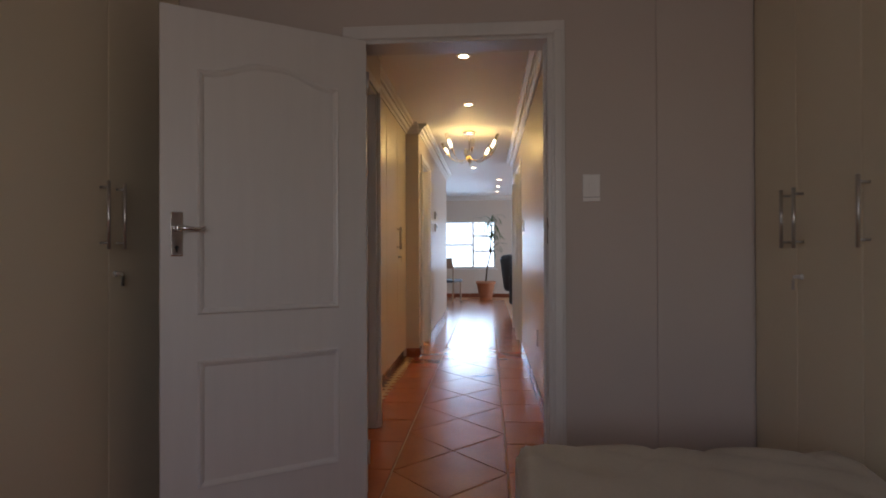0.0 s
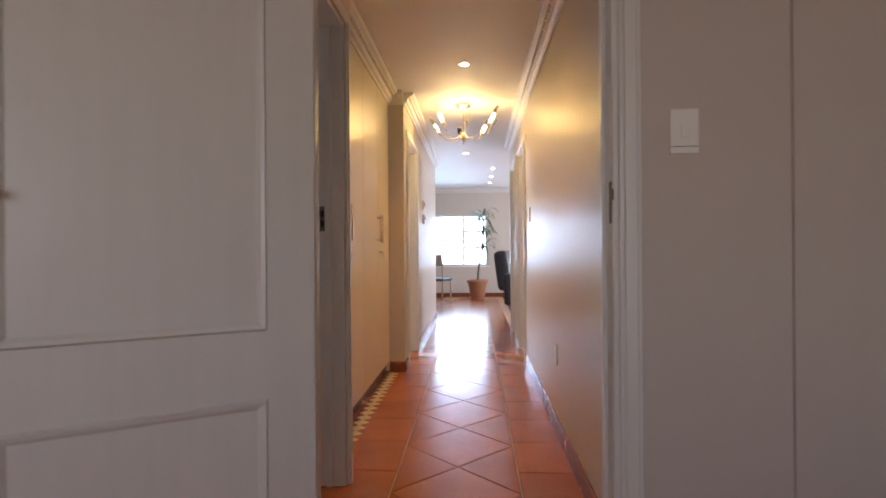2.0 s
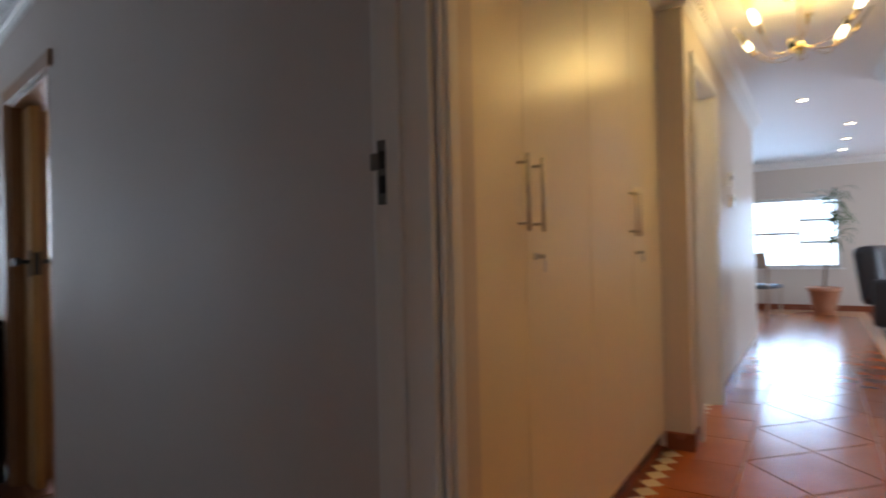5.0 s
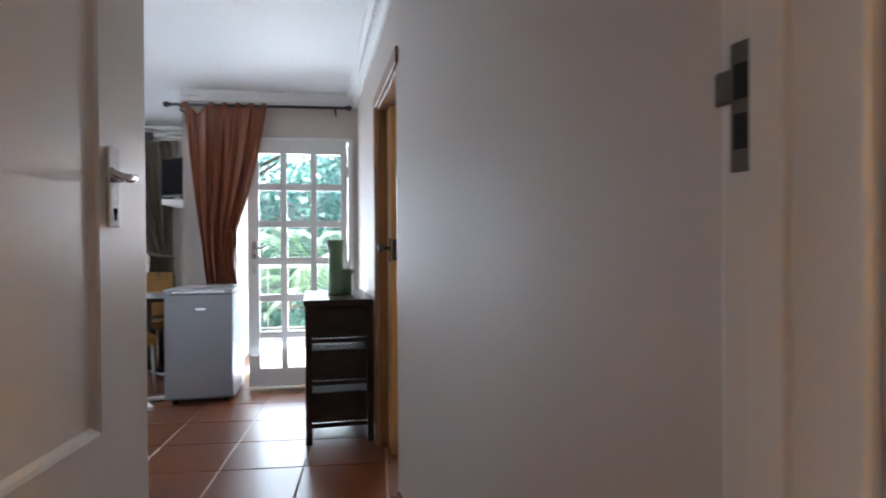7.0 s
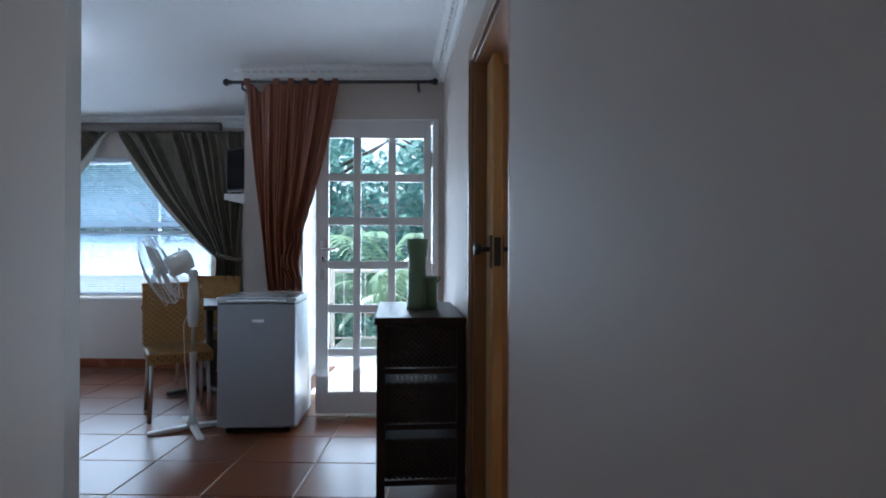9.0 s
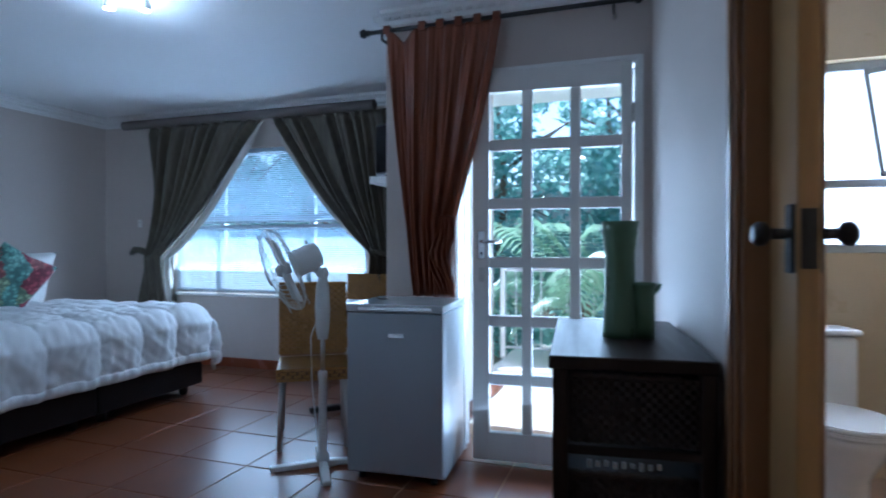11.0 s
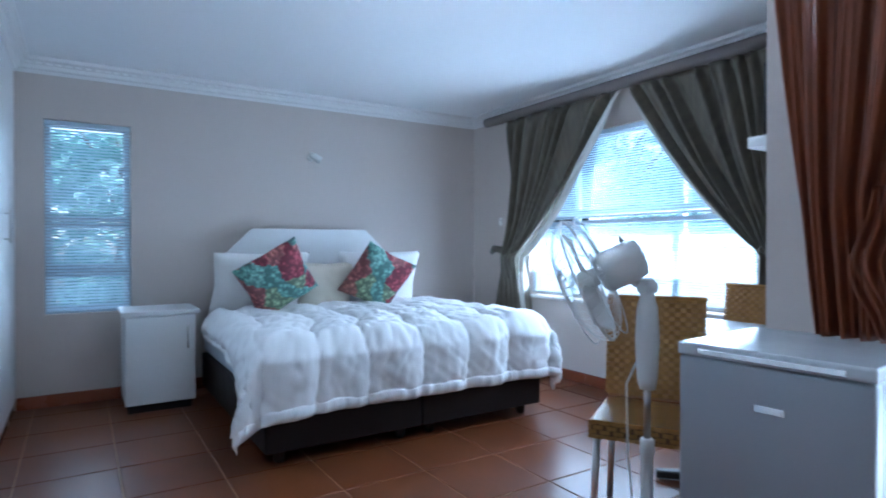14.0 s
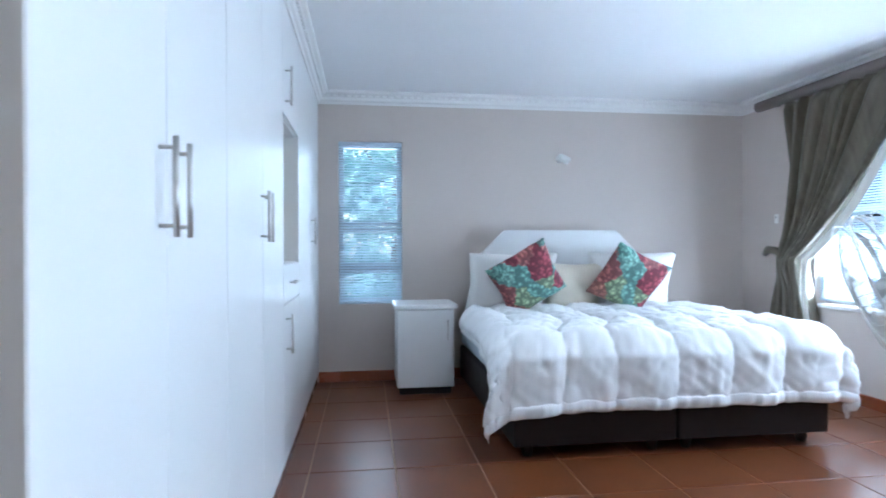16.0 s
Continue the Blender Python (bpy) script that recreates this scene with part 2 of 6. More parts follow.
# first bedroom shell
wall("wall_first_bedroom_left", place(MP, -1.20, -5.2, 0, 90), 4.4, 0, CEILP + 0.05, 0.15, (), M_WALL)
wall("wall_first_bedroom_right", place(MP, 2.48, -0.87, 0, -90), 4.4, 0, CEILP + 0.05, 0.15, (), M_WALL)
wall("wall_first_bedroom_back", place(MP, 2.6, -4.9, 0, 180), 3.9, 0, CEILP + 0.05, 0.15, [(0.9, 2.9, 0.9, 2.0)], M_WALL)
wall("wall_first_bedroom_end_left", place(MP, -1.2, -0.95, 0), 0.6, 0, CEILP + 0.05, 0.1, (), M_WALL)
wall("wall_first_bedroom_end_right", place(MP, 1.90, -0.95, 0), 0.6, 0, CEILP + 0.05, 0.1, (), M_WALL)
# living room at the end
FARB = 10.2
wall("wall_living_far", place(MP, -4.6, FARB, 0), 9.2, 0, 2.5, 0.2, [(2.85, 5.55, 0.68, 1.81)], M_WALLP)
# unseen wall behind the left side door, added to keep sun off the passage
wall("wall_side_room_closure", place(MP, -1.75, 1.9, 0, 90), 4.4, 0, CEILP + 0.05, 0.1, [(0.75, 1.75, 0.9, 2.0)], M_WALLP)
wall("wall_living_left", place(MP, -4.6, 5.8, 0, 90), 4.5, 0, 2.5, 0.15, (), M_WALLP)
wall("wall_living_right", place(MP, 4.6, FARB, 0, -90), 5.6, 0, 2.5, 0.15, [(1.0, 3.6, 0.4, 2.1)], M_WALLP)
wall("wall_living_near_left", place(MP, -0.11, 6.34, 0, 180), 4.5, 0, 2.5, 0.12, (), M_WALLP)
wall("wall_living_near_right", place(MP, 4.6, 5.05, 0, 180), 3.31, 0, 2.5, 0.12, (), M_WALLP)

bm = B()
bx(bm, -1.4, 2.7, -5.0, -0.02, CEILP, CEILP + 0.1)
bx(bm, 0.0, 1.3, -0.02, 5.05, CEILP, CEILP + 0.1)
# unseen cover over the side room, added to shut the sun out
bx(bm, -1.85, 0.0, 0.13, 6.4, CEILP, CEILP + 0.1)
bx(bm, -4.7, 4.7, 5.05, FARB + 0.1, CEILP + 0.002, CEILP + 0.102)
solo("ceiling_passage", bm, M_CEIL, MP, "white plastered ceiling over the passage", "ceiling", kind="structure")

bm = B()
bx(bm, -1.4, 2.7, -5.0, -0.90, -0.35, -0.005)
bx(bm, -0.12, 1.3, -0.90, 5.05, -0.35, -0.005)
bx(bm, -0.75, -0.02, 0.13, 6.4, -0.35, -0.005)
bx(bm, -4.7, 4.7, 5.05, FARB + 0.1, -0.349, -0.0055)
floor_p = solo("floor_passage", bm, M_GROUT, MP, "terracotta tiled passage floor with darker joints", "floor", kind="structure")

# ---- bedroom wing: walls ----
XW, YS, XG, YR = -6.22, -5.90, -4.65, -1.92      # window wall, bed wall, glazed-door wall, return
XE, YV = -2.23, -1.512                             # wardrobe faces, vestibule's south wall
NANG = 5.95
MN = pose(-4.80, -0.475, F, 0, 0, NANG)           # north wall runs from here to the passage
H2 = CEIL - F
NL = 4.80
wall("wall_bedroom_north", MN, NL, 0, H2 + 0.05, 0.16, [(1.76, 2.58, -1, 2.05)], M_WALLN, "taupe painted wall beside the bathroom door")
wall("wall_bedroom_window", place(MR, XW, YS - 0.2, 0, 90), YR - YS + 0.4, 0, H2 + 0.05, 0.22, [(1.10, 3.27, 0.71, 2.12)], M_WALL)
wall("wall_bedroom_bed", place(MR, XE + 0.70, YS, 0, 180), XE + 0.70 - XW + 0.05, 0, H2 + 0.05, 0.22, [(0.87, 1.43, 0.67, 2.10)], M_WALL)
wall("wall_bedroom_return", place(MR, XW, YR, 0, 0), XG - XW, 0, H2 + 0.05, 0.15, (), M_WALL)
wall("wall_bedroom_glazed", place(MR, XG, YR, 0, 90), 1.48, 0, H2 + 0.05, 0.22, [(0.42, 1.40, -1, 2.13)], M_WALL)
wall("wall_bedroom_east", place(MR, XE + 0.62, YV - 0.1, 0, -90), YV - YS + 0.1, 0, H2 + 0.05, 0.1, (), M_WALL)
wall("wall_vestibule_south", place(MP, -2.50, -1.02, F), 1.895, 0, H2 + 0.05, 0.15, (), M_WALL)
bm = B()
bx(bm, -7.0, -1.2, -6.3, YV, CEIL + 0.001, CEIL + 0.1)
bx(bm, -7.0, -0.75, YV, 0.0, CEIL + 0.001, CEIL + 0.1)
bx(bm, -6.6, -1.3, 0.0, 2.2, CEIL + 0.001, CEIL + 0.1)
bx(bm, -1.15, -0.04, -1.0, 0.14, CEIL, CEIL + 0.099, 0, MP)
solo("ceiling_bedroom", bm, M_CEIL, Matrix(), "white bedroom ceiling", "ceiling", kind="structure")
bm = B()
bx(bm, XG - 0.6, 0.12, YV - 0.2, 2.0, -0.35, -0.004)
bx(bm, XW - 0.2, XE + 0.7, YS - 0.2, YV - 0.2, -0.35, -0.004)
floor_b = solo("floor_bedroom", bm, M_GROUT2, MR, "glossy brown square tiled bedroom floor", "floor", kind="structure")

# ground outside, one sheet
bm = B()
bx(bm, -900, 900, -900, 900, -1.4, -0.36)
M_GROUND = surface("garden_ground", (0.10, 0.09, 0.05), 0.9, 0.4, 0.5, 20, 0.5)
solo("ground", bm, M_GROUND, Matrix(), "garden ground", "ground", kind="structure")

# ---- shared fittings ----
def cornice(name, runs, m, dent=True, label="white moulded plaster cornice"):
    """Stepped plaster cornice with small dentils along straight runs (p0, p1), room on the left of each run."""
    bm = B()
    prof = ((0, 0.0), (0, -0.105), (0.012, -0.105), (0.016, -0.085), (0.034, -0.075), (0.038, -0.05), (0.062, -0.03), (0.085, -0.022), (0.09, 0.0))
    for p0, p1 in runs:
        sweep(bm, prof, p0, p1)
        if dent:
            d = Vector(p1) - Vector(p0)
            k = int(d.length / 0.06)
            out = Vector((-d.y, d.x, 0)).normalized()
            ang = math.degrees(math.atan2(d.y, d.x))
            for i in range(k):
                c = Vector(p0) + d * ((i + 0.5) / k) + out * 0.046
                bx(bm, -0.017, 0.017, -0.012, 0.012, -0.048, -0.02, 0, pose(c.x, c.y, c.z, 0, 0, ang))
    return solo(name, bm, M_WHITE, m, label, "cornice", kind="structure")


def skirting(name, runs, m, h=0.09, material=None):
    bm = B()
    for p0, p1 in runs:
        sweep(bm, ((0, 0), (0.012, 0), (0.012, h - 0.006), (0.006, h), (0, h)), p0, p1)
    return solo(name, bm, material or M_SKIRT, m, "brown tile skirting along the wall foot", "skirting", kind="structure")


def door_frame(name, m, w, h, depth, mat, label, cover=0.065, both=True, ends=(0, 1)):
    """Lining and moulded cover strips round an opening: local x across from 0 to w, y through the wall from 0 to depth."""
    fr = thing(name, m, label, "door frame")
    fr["kind"] = "structure"
    for x0, x1, nm in ((0, 0.022, "jamb"), (w - 0.022, w, "jamb")):
        bm = B()
        bx(bm, x0, x1, 0.0, depth, 0, h, 0.003)
        bx(bm, x0 - (0 if x0 == 0 else 0.012), x1 + (0.012 if x0 == 0 else 0), depth * 0.45, depth * 0.45 + 0.03, 0, h - 0.02, 0.002)
        part(nm, bm, mat, fr)
    bm = B()
    bx(bm, 0.022, w - 0.022, 0.0, depth, h - 0.022, h, 0.003)
    part("head", bm, mat, fr)
    for y0, sgn in ((0, -1),) + (((depth, 1),) if both else ()):
        for x0, x1 in [((-cover + 0.015, 0.008), (w - 0.008, w + cover - 0.015))[k] for k in ends]:
            bm = B()
            bx(bm, x0, x1, y0 + sgn * 0.002, y0 + sgn * 0.014, 0, h + 0.01, 0.003)
            xm = (x0 + x1) / 2
            bx(bm, xm - 0.018, xm + 0.018, y0 + sgn * 0.014, y0 + sgn * 0.021, 0, h + 0.008, 0.004)
            part("cover_strip", bm, mat, fr)
        bm = B()
        bx(bm, -cover + 0.015, w + cover - 0.015, y0 + sgn * 0.002, y0 + sgn * 0.016, h - 0.008, h + cover - 0.015, 0.004)
        part("head_strip", bm, mat, fr)
    return fr


def panel_outline(x0, x1, z0, z1, arch):
    pts = [(x0, z0), (x1, z0), (x1, z1)]
    if arch:
        n = 22
        for i in range(1, n):
            s = i / n
            u = x1 + (x0 - x1) * s
            e = min(s, 1 - s) * 2
            k = 0.5 - 0.5 * math.cos(math.pi * min(1, max(0, (e - 0.12) / 0.75)))
            pts.append((u, z1 + arch * k))
    pts.append((x0, z1))
    return pts


def moulding(bm, pts, y, sgn, wid=0.026, dep=0.012):
    """A closed raised bead with a sunk line beside it, following the outline on the face y."""
    n = len(pts)
    cx = sum(p[0] for p in pts) / n
    cz = sum(p[1] for p in pts) / n
    prof = ((0, 0.0), (wid * 0.25, dep), (wid * 0.6, dep * 0.7), (wid, -0.001))
    rings = []
    for i in range(n):
        a, b, c = Vector(pts[i - 1]), Vector(pts[i]), Vector(pts[(i + 1) % n])
        t = ((b - a).normalized() + (c - b).normalized())
        t = t.normalized() if t.length > 1e-6 else (c - b).normalized()
        nn = Vector((-t.y, t.x))
        cs = max(0.5, nn.dot(Vector((-(c - b).normalized().y, (c - b).normalized().x))))
        nn = nn / cs
        rings.append([bm.verts.new((b.x + nn.x * o, y + sgn * d, b.y + nn.y * o)) for o, d in prof])
    for i in range(n):
        A, Bq = rings[i], rings[(i + 1) % n]
        for k in range(len(prof) - 1):
            bm.faces.new((A[k], Bq[k], Bq[k + 1], A[k + 1]))
    bm.faces.new([r[-1] for r in rings])


def lever_handle(parent, x, z, y, sgn, toward, mat, h=0.19):
    bm = B()
    bx(bm, x - 0.021, x + 0.021, y, y + sgn * 0.009, z - h * 0.62, z + h * 0.38, 0.004, None, 2)
    plate = part("handle_plate", bm, mat, parent, "long metal lock plate")
    bm = B()
    cyl(bm, (x, y + sgn * 0.009, z), (x, y + sgn * 0.045, z), 0.010, 0.010, 14)
    tube(bm, [(x, y + sgn * 0.045, z), (x + toward * 0.03, y + sgn * 0.05, z), (x + toward * 0.062, y + sgn * 0.047, z - 0.003), (x + toward * 0.092, y + sgn * 0.043, z + 0.002)], 0.009, 10)
    part("lever", bm, mat, plate)
    bm = B()
    cyl(bm, (x, y + sgn * 0.008, z - h * 0.42), (x, y + sgn * 0.0105, z - h * 0.42), 0.007, 0.007, 12)
    bx(bm, x - 0.003, x + 0.003, y + sgn * 0.008, y + sgn * 0.0105, z - h * 0.42 - 0.018, z - h * 0.42)
    part("keyhole", bm, M_DARK, plate)


def panel_door(name, m, label, w=0.80, h=2.03, inset=0.055, mat_handle=None, hand_h=1.19, stile=0.125):
    """White moulded panel door: local x from the hinge (0) to the lock edge (w), y thickness 0 to 0.04."""
    d = thing(name, m, label, "door")
    bm = B()
    bx(bm, 0, w, 0, 0.04, 0.008, h, 0.002)
    leaf = part("leaf", bm, M_DOOR, d)
    for y, s in ((0.0, -1), (0.04, 1)):
        bm = B()
        moulding(bm, panel_outline(0.125, w - stile, 0.845, 1.76, 0.055), y, s)
        part("upper_panel", bm, M_DOOR, leaf)
        bm = B()
        moulding(bm, panel_outline(0.125, w - stile, 0.20, 0.675, 0), y, s)
        part("lower_panel", bm, M_DOOR, leaf)
        lever_handle(d, w - inset, hand_h, y, s, -1, mat_handle or M_CHROME, 0.165)
    for z in (0.22, 1.80):
        bm = B()
        cyl(bm, (-0.004, 0.045, z - 0.05), (-0.004, 0.045, z + 0.05), 0.007, 0.007, 10)
        part("hinge", bm, M_STEEL, d)
    return d


def bar_handle(parent, x, z0, z1, y, mat, out=0.032, r=0.006):
    """Upright bar pull on two stubs, on a front at y that faces -y."""
    bm = B()
    cyl(bm, (x, y - out, z0), (x, y - out, z1), r, r, 12)
    for z in (z0 + 0.022, z1 - 0.022):
        cyl(bm, (x, y, z), (x, y - out, z), r * 0.75, r * 0.75, 10)
    return part("handle", bm, mat, parent)


def cupboard(name, m, w, h, z0, doors, mat, label, handles, hz, group, depth=0.55, keys=()):
    """A tall built-in cupboard unit: fronts on y = 0 facing -y, doors as (x0, x1, z0, z1)."""
    c = thing(name, m, label, "cupboard", group)
    bm = B()
    bx(bm, 0, w, 0.021, depth, z0, h)
    part("carcass", bm, mat, c)
    obs = []
    for x0, x1, a, b in doors:
        bm = B()
        bx(bm, x0 + 0.0015, x1 - 0.0015, 0, 0.018, a + 0.002, b - 0.002, 0.0015)
        obs.append(part("door", bm, mat, c))
    for k, x in handles:
        zz = hz[k] if isinstance(hz, dict) else hz
        bar_handle(obs[k], x, zz[0], zz[1], 0, M_STEEL)
    for k, x, z in keys:
        bm = B()
        cyl(bm, (x, 0, z), (x, -0.006, z), 0.011, 0.011, 14)
        bx(bm, x - 0.0015, x + 0.0015, -0.03, -0.006, z - 0.006, z + 0.006)
        part("lock", bm, M_STEEL, obs[k])
        bm = B()
        bx(bm, x - 0.009, x + 0.009, -0.032, -0.029, z - 0.045, z - 0.012, 0.001)
        cyl(bm, (x, -0.0305, z - 0.013), (x, -0.0305, z + 0.004), 0.002, 0.002, 6)
        part("key", bm, M_STEEL, obs[k])
    return c


def wall_plate(name, m, w, h, label, holes=0, rocker=0, mat=None):
    """Switch or socket plate on y = 0, facing -y, centred."""
    s = thing(name, m, label, "switch" if rocker else "socket")
    bm = B()
    bx(bm, -w / 2, w / 2, -0.009, 0, -h / 2, h / 2, 0.003, None, 2)
    part("plate", bm, mat or M_PLATE, s)
    if rocker:
        bm = B()
        bx(bm, -0.011, 0.011, -0.0125, -0.009, -0.018, 0.018, 0.002)
        part("rocker", bm, mat or M_PLATE, s)
        bm = B()
        bx(bm, -w / 2 + 0.004, w / 2 - 0.004, -0.0095, -0.0088, -h / 2 + 0.018, -h / 2 + 0.0195)
        part("seam", bm, M_DARK, s)
    for k in range(holes):
        bm = B()
        cyl(bm, (0, -0.0096, 0.012 - 0.028 * k), (0, -0.0088, 0.012 - 0.028 * k), 0.006, 0.006, 12)
        part("socket_hole", bm, M_DARK, s)
    return s


def strike_plate(m, label="steel strike plate let into the door jamb"):
    """Lock keep on a jamb face y = 0 facing -y."""
    s = thing("strike_plate", m, label, "strike plate")
    bm = B()
    bx(bm, -0.012, 0.012, -0.003, 0, -0.055, 0.055, 0.001)
    part("plate", bm, M_WORN, s)
    bm = B()
    bx(bm, -0.0075, 0.0075, -0.0036, -0.0025, 0.006, 0.036)
    bx(bm, -0.0075, 0.0075, -0.0036, -0.0025, -0.036, -0.006)
    part("slot", bm, M_DARK, s)
    bm = B()
    bx(bm, -0.028, -0.010, -0.004, 0.0, 0.004, 0.034, 0.002)
    part("lip", bm, M_WORN, s)


def downlight(m, power, col, label="round recessed downlight with a white rim"):
    d = thing("downlight", m, label, "ceiling light", "recessed ceiling downlights")
    bm = B()
    lathe(bm, ((0.030, -0.002), (0.032, -0.006), (0.046, -0.004), (0.047, 0.0)), 24)
    part("rim", bm, M_WHITE, d)
    bm = B()
    lathe(bm, ((0.0295, -0.0085), (0.0285, -0.0035)), 20)
    part("lamp_face", bm, M_LAMP, d)
    if power:
        q = new("downlight_lamp", bpy.data.lights.new("downlight_lamp", 'SPOT'))
        q.data.energy, q.data.color, q.data.shadow_soft_size = power, col, 0.03
        q.data.spot_size, q.data.spot_blend = radians(120), 0.9
        q.matrix_world = m @ pose(0, 0, -0.012)
        q["label"] = ""
    return d


M_LAMP = glow("warm_lamp_face", (1.0, 0.80, 0.48), 14)
WARM = (1.0, 0.57, 0.16)

# ---- first bedroom ----
door_frame("door_frame_1", place(MP, 0.205, -1.02), 0.85, 2.0, 0.15, M_DOOR, "white painted frame round the bedroom doorway")
panel_door("door_1", MP @ pose(0.238, -1.005, 0, 0, 0, 180 + 34.3), "white moulded two-panel bedroom door standing open", hand_h=1.165, h=1.985)
strike_plate(place(MP, 1.031, -1.0, 1.165, 90), "steel strike plate on the white bedroom jamb")
wall_plate("light_switch", place(MP, 1.213, -1.02, 1.342), 0.072, 0.115, "white single light switch beside the bedroom door", rocker=1)
# shallow plaster step beside the right wardrobe
bm = B()
bx(bm, 1.48, 1.86, -1.032, -1.02, 0.0, CEILP)
solo("wall_pilaster", bm, M_WALL, MP, "shallow taupe plaster step", "wall", kind="structure")

gw = "built-in wardrobes of the first bedroom"
ML = MP @ pose(-0.58, -3.50, 0, 0, 0, 90)
for i, (x0, w, hs) in enumerate(((0.0, 0.755, ()), (0.755, 0.755, ()), (1.51, 0.96, ((0, 0.435), (1, 0.525))))):
    n = 2 if w > 0.6 else 1
    drs = [(j * w / n, (j + 1) * w / n, 0.08, CEILP - 0.01) for j in range(n)]
    cupboard("wardrobe", ML @ pose(x0, 0, 0), w, CEILP - 0.01, 0.0, drs, M_CREAM, "tall cream-white wardrobe with steel bar handles", hs, (1.09, 1.33), gw, keys=[(1, 0.515, 1.0)] if hs else ())
MRW = MP @ pose(1.87, -1.03, 0, 0, 0, -90)
for i, (x0, w, hs) in enumerate(((0.0, 0.68, ((0, 0.276), (1, 0.362))), (0.68, 0.9, ((0, 0.034),)), (1.58, 0.9, ()))):
    sp = 0.32 if i == 0 else w / 2
    drs = [(0, sp, 0.08, CEILP - 0.01), (sp, w, 0.08, CEILP - 0.01)]
    cupboard("wardrobe", MRW @ pose(x0, 0, 0), w, CEILP - 0.01, 0.0, drs, M_CREAM, "tall cream-white wardrobe with steel bar handles", hs, (1.085, 1.295), gw, keys=[(1, 0.355, 0.985)] if i == 0 else ())

# the bare quilted mattress on its base
M_QUILT = surface("quilted_cotton", (0.50, 0.45, 0.36), 0.9, 0.16, 4, 130, 0.4, sheen=0.2)
mt = thing("mattress", MP @ pose(0.86, -3.62, 0.224), "worn cream quilted mattress without bedding", "mattress")


def quilt_top(u, v):
    W, L, H = 0.94, 1.90, 0.27
    x, y = u * W, v * L
    e = min(1, min(u, 1 - u) * W / 0.05) 
    g = min(1, min(v, 1 - v) * L / 0.05)
    edge = math.sqrt(max(0, 1 - (1 - e) ** 2)) * math.sqrt(max(0, 1 - (1 - g) ** 2))
    q = abs(math.sin(9.5 * (x + 0.35 * math.sin(7 * y)))) * abs(math.sin(9.5 * (y + 0.35 * math.sin(7 * x))))
    return Vector((x, y, H - 0.05 + 0.05 * edge + 0.020 * edge * q ** 0.4))


bm = B()
grid(bm, quilt_top, 60, 110)
part("quilted_top", bm, M_QUILT, mt)
bm = B()
bx(bm, 0.0, 0.94, 0.0, 1.90, 0.0, 0.222, 0.012, None, 2)
part("side", bm, M_QUILT, mt)
bm = B()
tube(bm, [(0.01, 0.01, 0.225), (0.93, 0.01, 0.225), (0.93, 1.89, 0.225), (0.01, 1.89, 0.225)], 0.010, 8, True)
part("piping", bm, M_QUILT, mt)
bm = B()
bx(bm, 0.88, 1.78, -3.6, -1.74, 0.05, 0.222, 0.01)
for x in (0.95, 1.70):
    for y in (-3.5, -1.84):
        cyl(bm, (x, y, 0), (x, y, 0.052), 0.025, 0.02, 10)
solo("divan", bm, M_DARKW, MP, "dark upholstered divan under the bare mattress", "divan")

# ---- passage ----
MD2 = place(MP, 0.10, -0.81, 0, 90)      # doorway to the second bedroom, local x runs up the passage
door_frame("door_frame_2", MD2, 0.83, 2.06, 0.12, M_DOOR, "cream painted frame of the second bedroom's doorway")
strike_plate(place(MP, 0.003, -0.002, 1.185, 0), "worn steel strike plate on the cream jamb")
panel_door("door_2", pose(-0.13, -0.875, F + 0.005, 0, 0, 177.5), "white moulded panel door swung open into the bedroom", hand_h=1.355, h=2.14, inset=0.163, w=0.83, stile=0.225)
bm = B()
bx(bm, -0.06, 0.10, -0.785, -0.005, -0.15, -0.001, 0.003)
solo("door_sill", bm, M_TILE, MP, "terracotta tiled step at the doorway", "step", kind="structure")

CA = -0.06
gc = "built-in cupboards along the passage"
MC = MP @ pose(CA, 0.14, 0, 0, 0, 90)
for x0, hs in ((0.0, ((0, 0.52), (1, 0.62))), (1.12, ((0, 0.52), (1, 0.60)))):
    cupboard("passage_cupboard", MC @ pose(x0, 0, 0), 1.12, CEILP - 0.006, 0.09, [(0, 0.56, 0.095, CEILP - 0.09), (0.56, 1.12, 0.095, CEILP - 0.09)], M_CREAM,
             "cream two-door built-in cupboard with brass-toned bar handles", hs, (1.10, 1.31), gc, keys=[(1, 0.625, 1.03)])
bm = B()
bx(bm, CA - 0.5, CA - 0.03, 0.14, 2.39, 0.0, 0.088)
solo("cupboard_plinth", bm, M_SKIRT, MP, "dark plinth under the passage cupboards", "plinth", kind="structure")
# dark tile strip whose colour also holds the shadow at the plinth
bm = B()
bx(bm, CA - 0.5, CA - 0.004, 0.13, 2.39, 0.0, 0.01)
solo("cupboard_kick", bm, M_SKIRT, MP, "dark strip under the cupboards, tile and plinth shadow in one colour", "plinth", kind="structure")

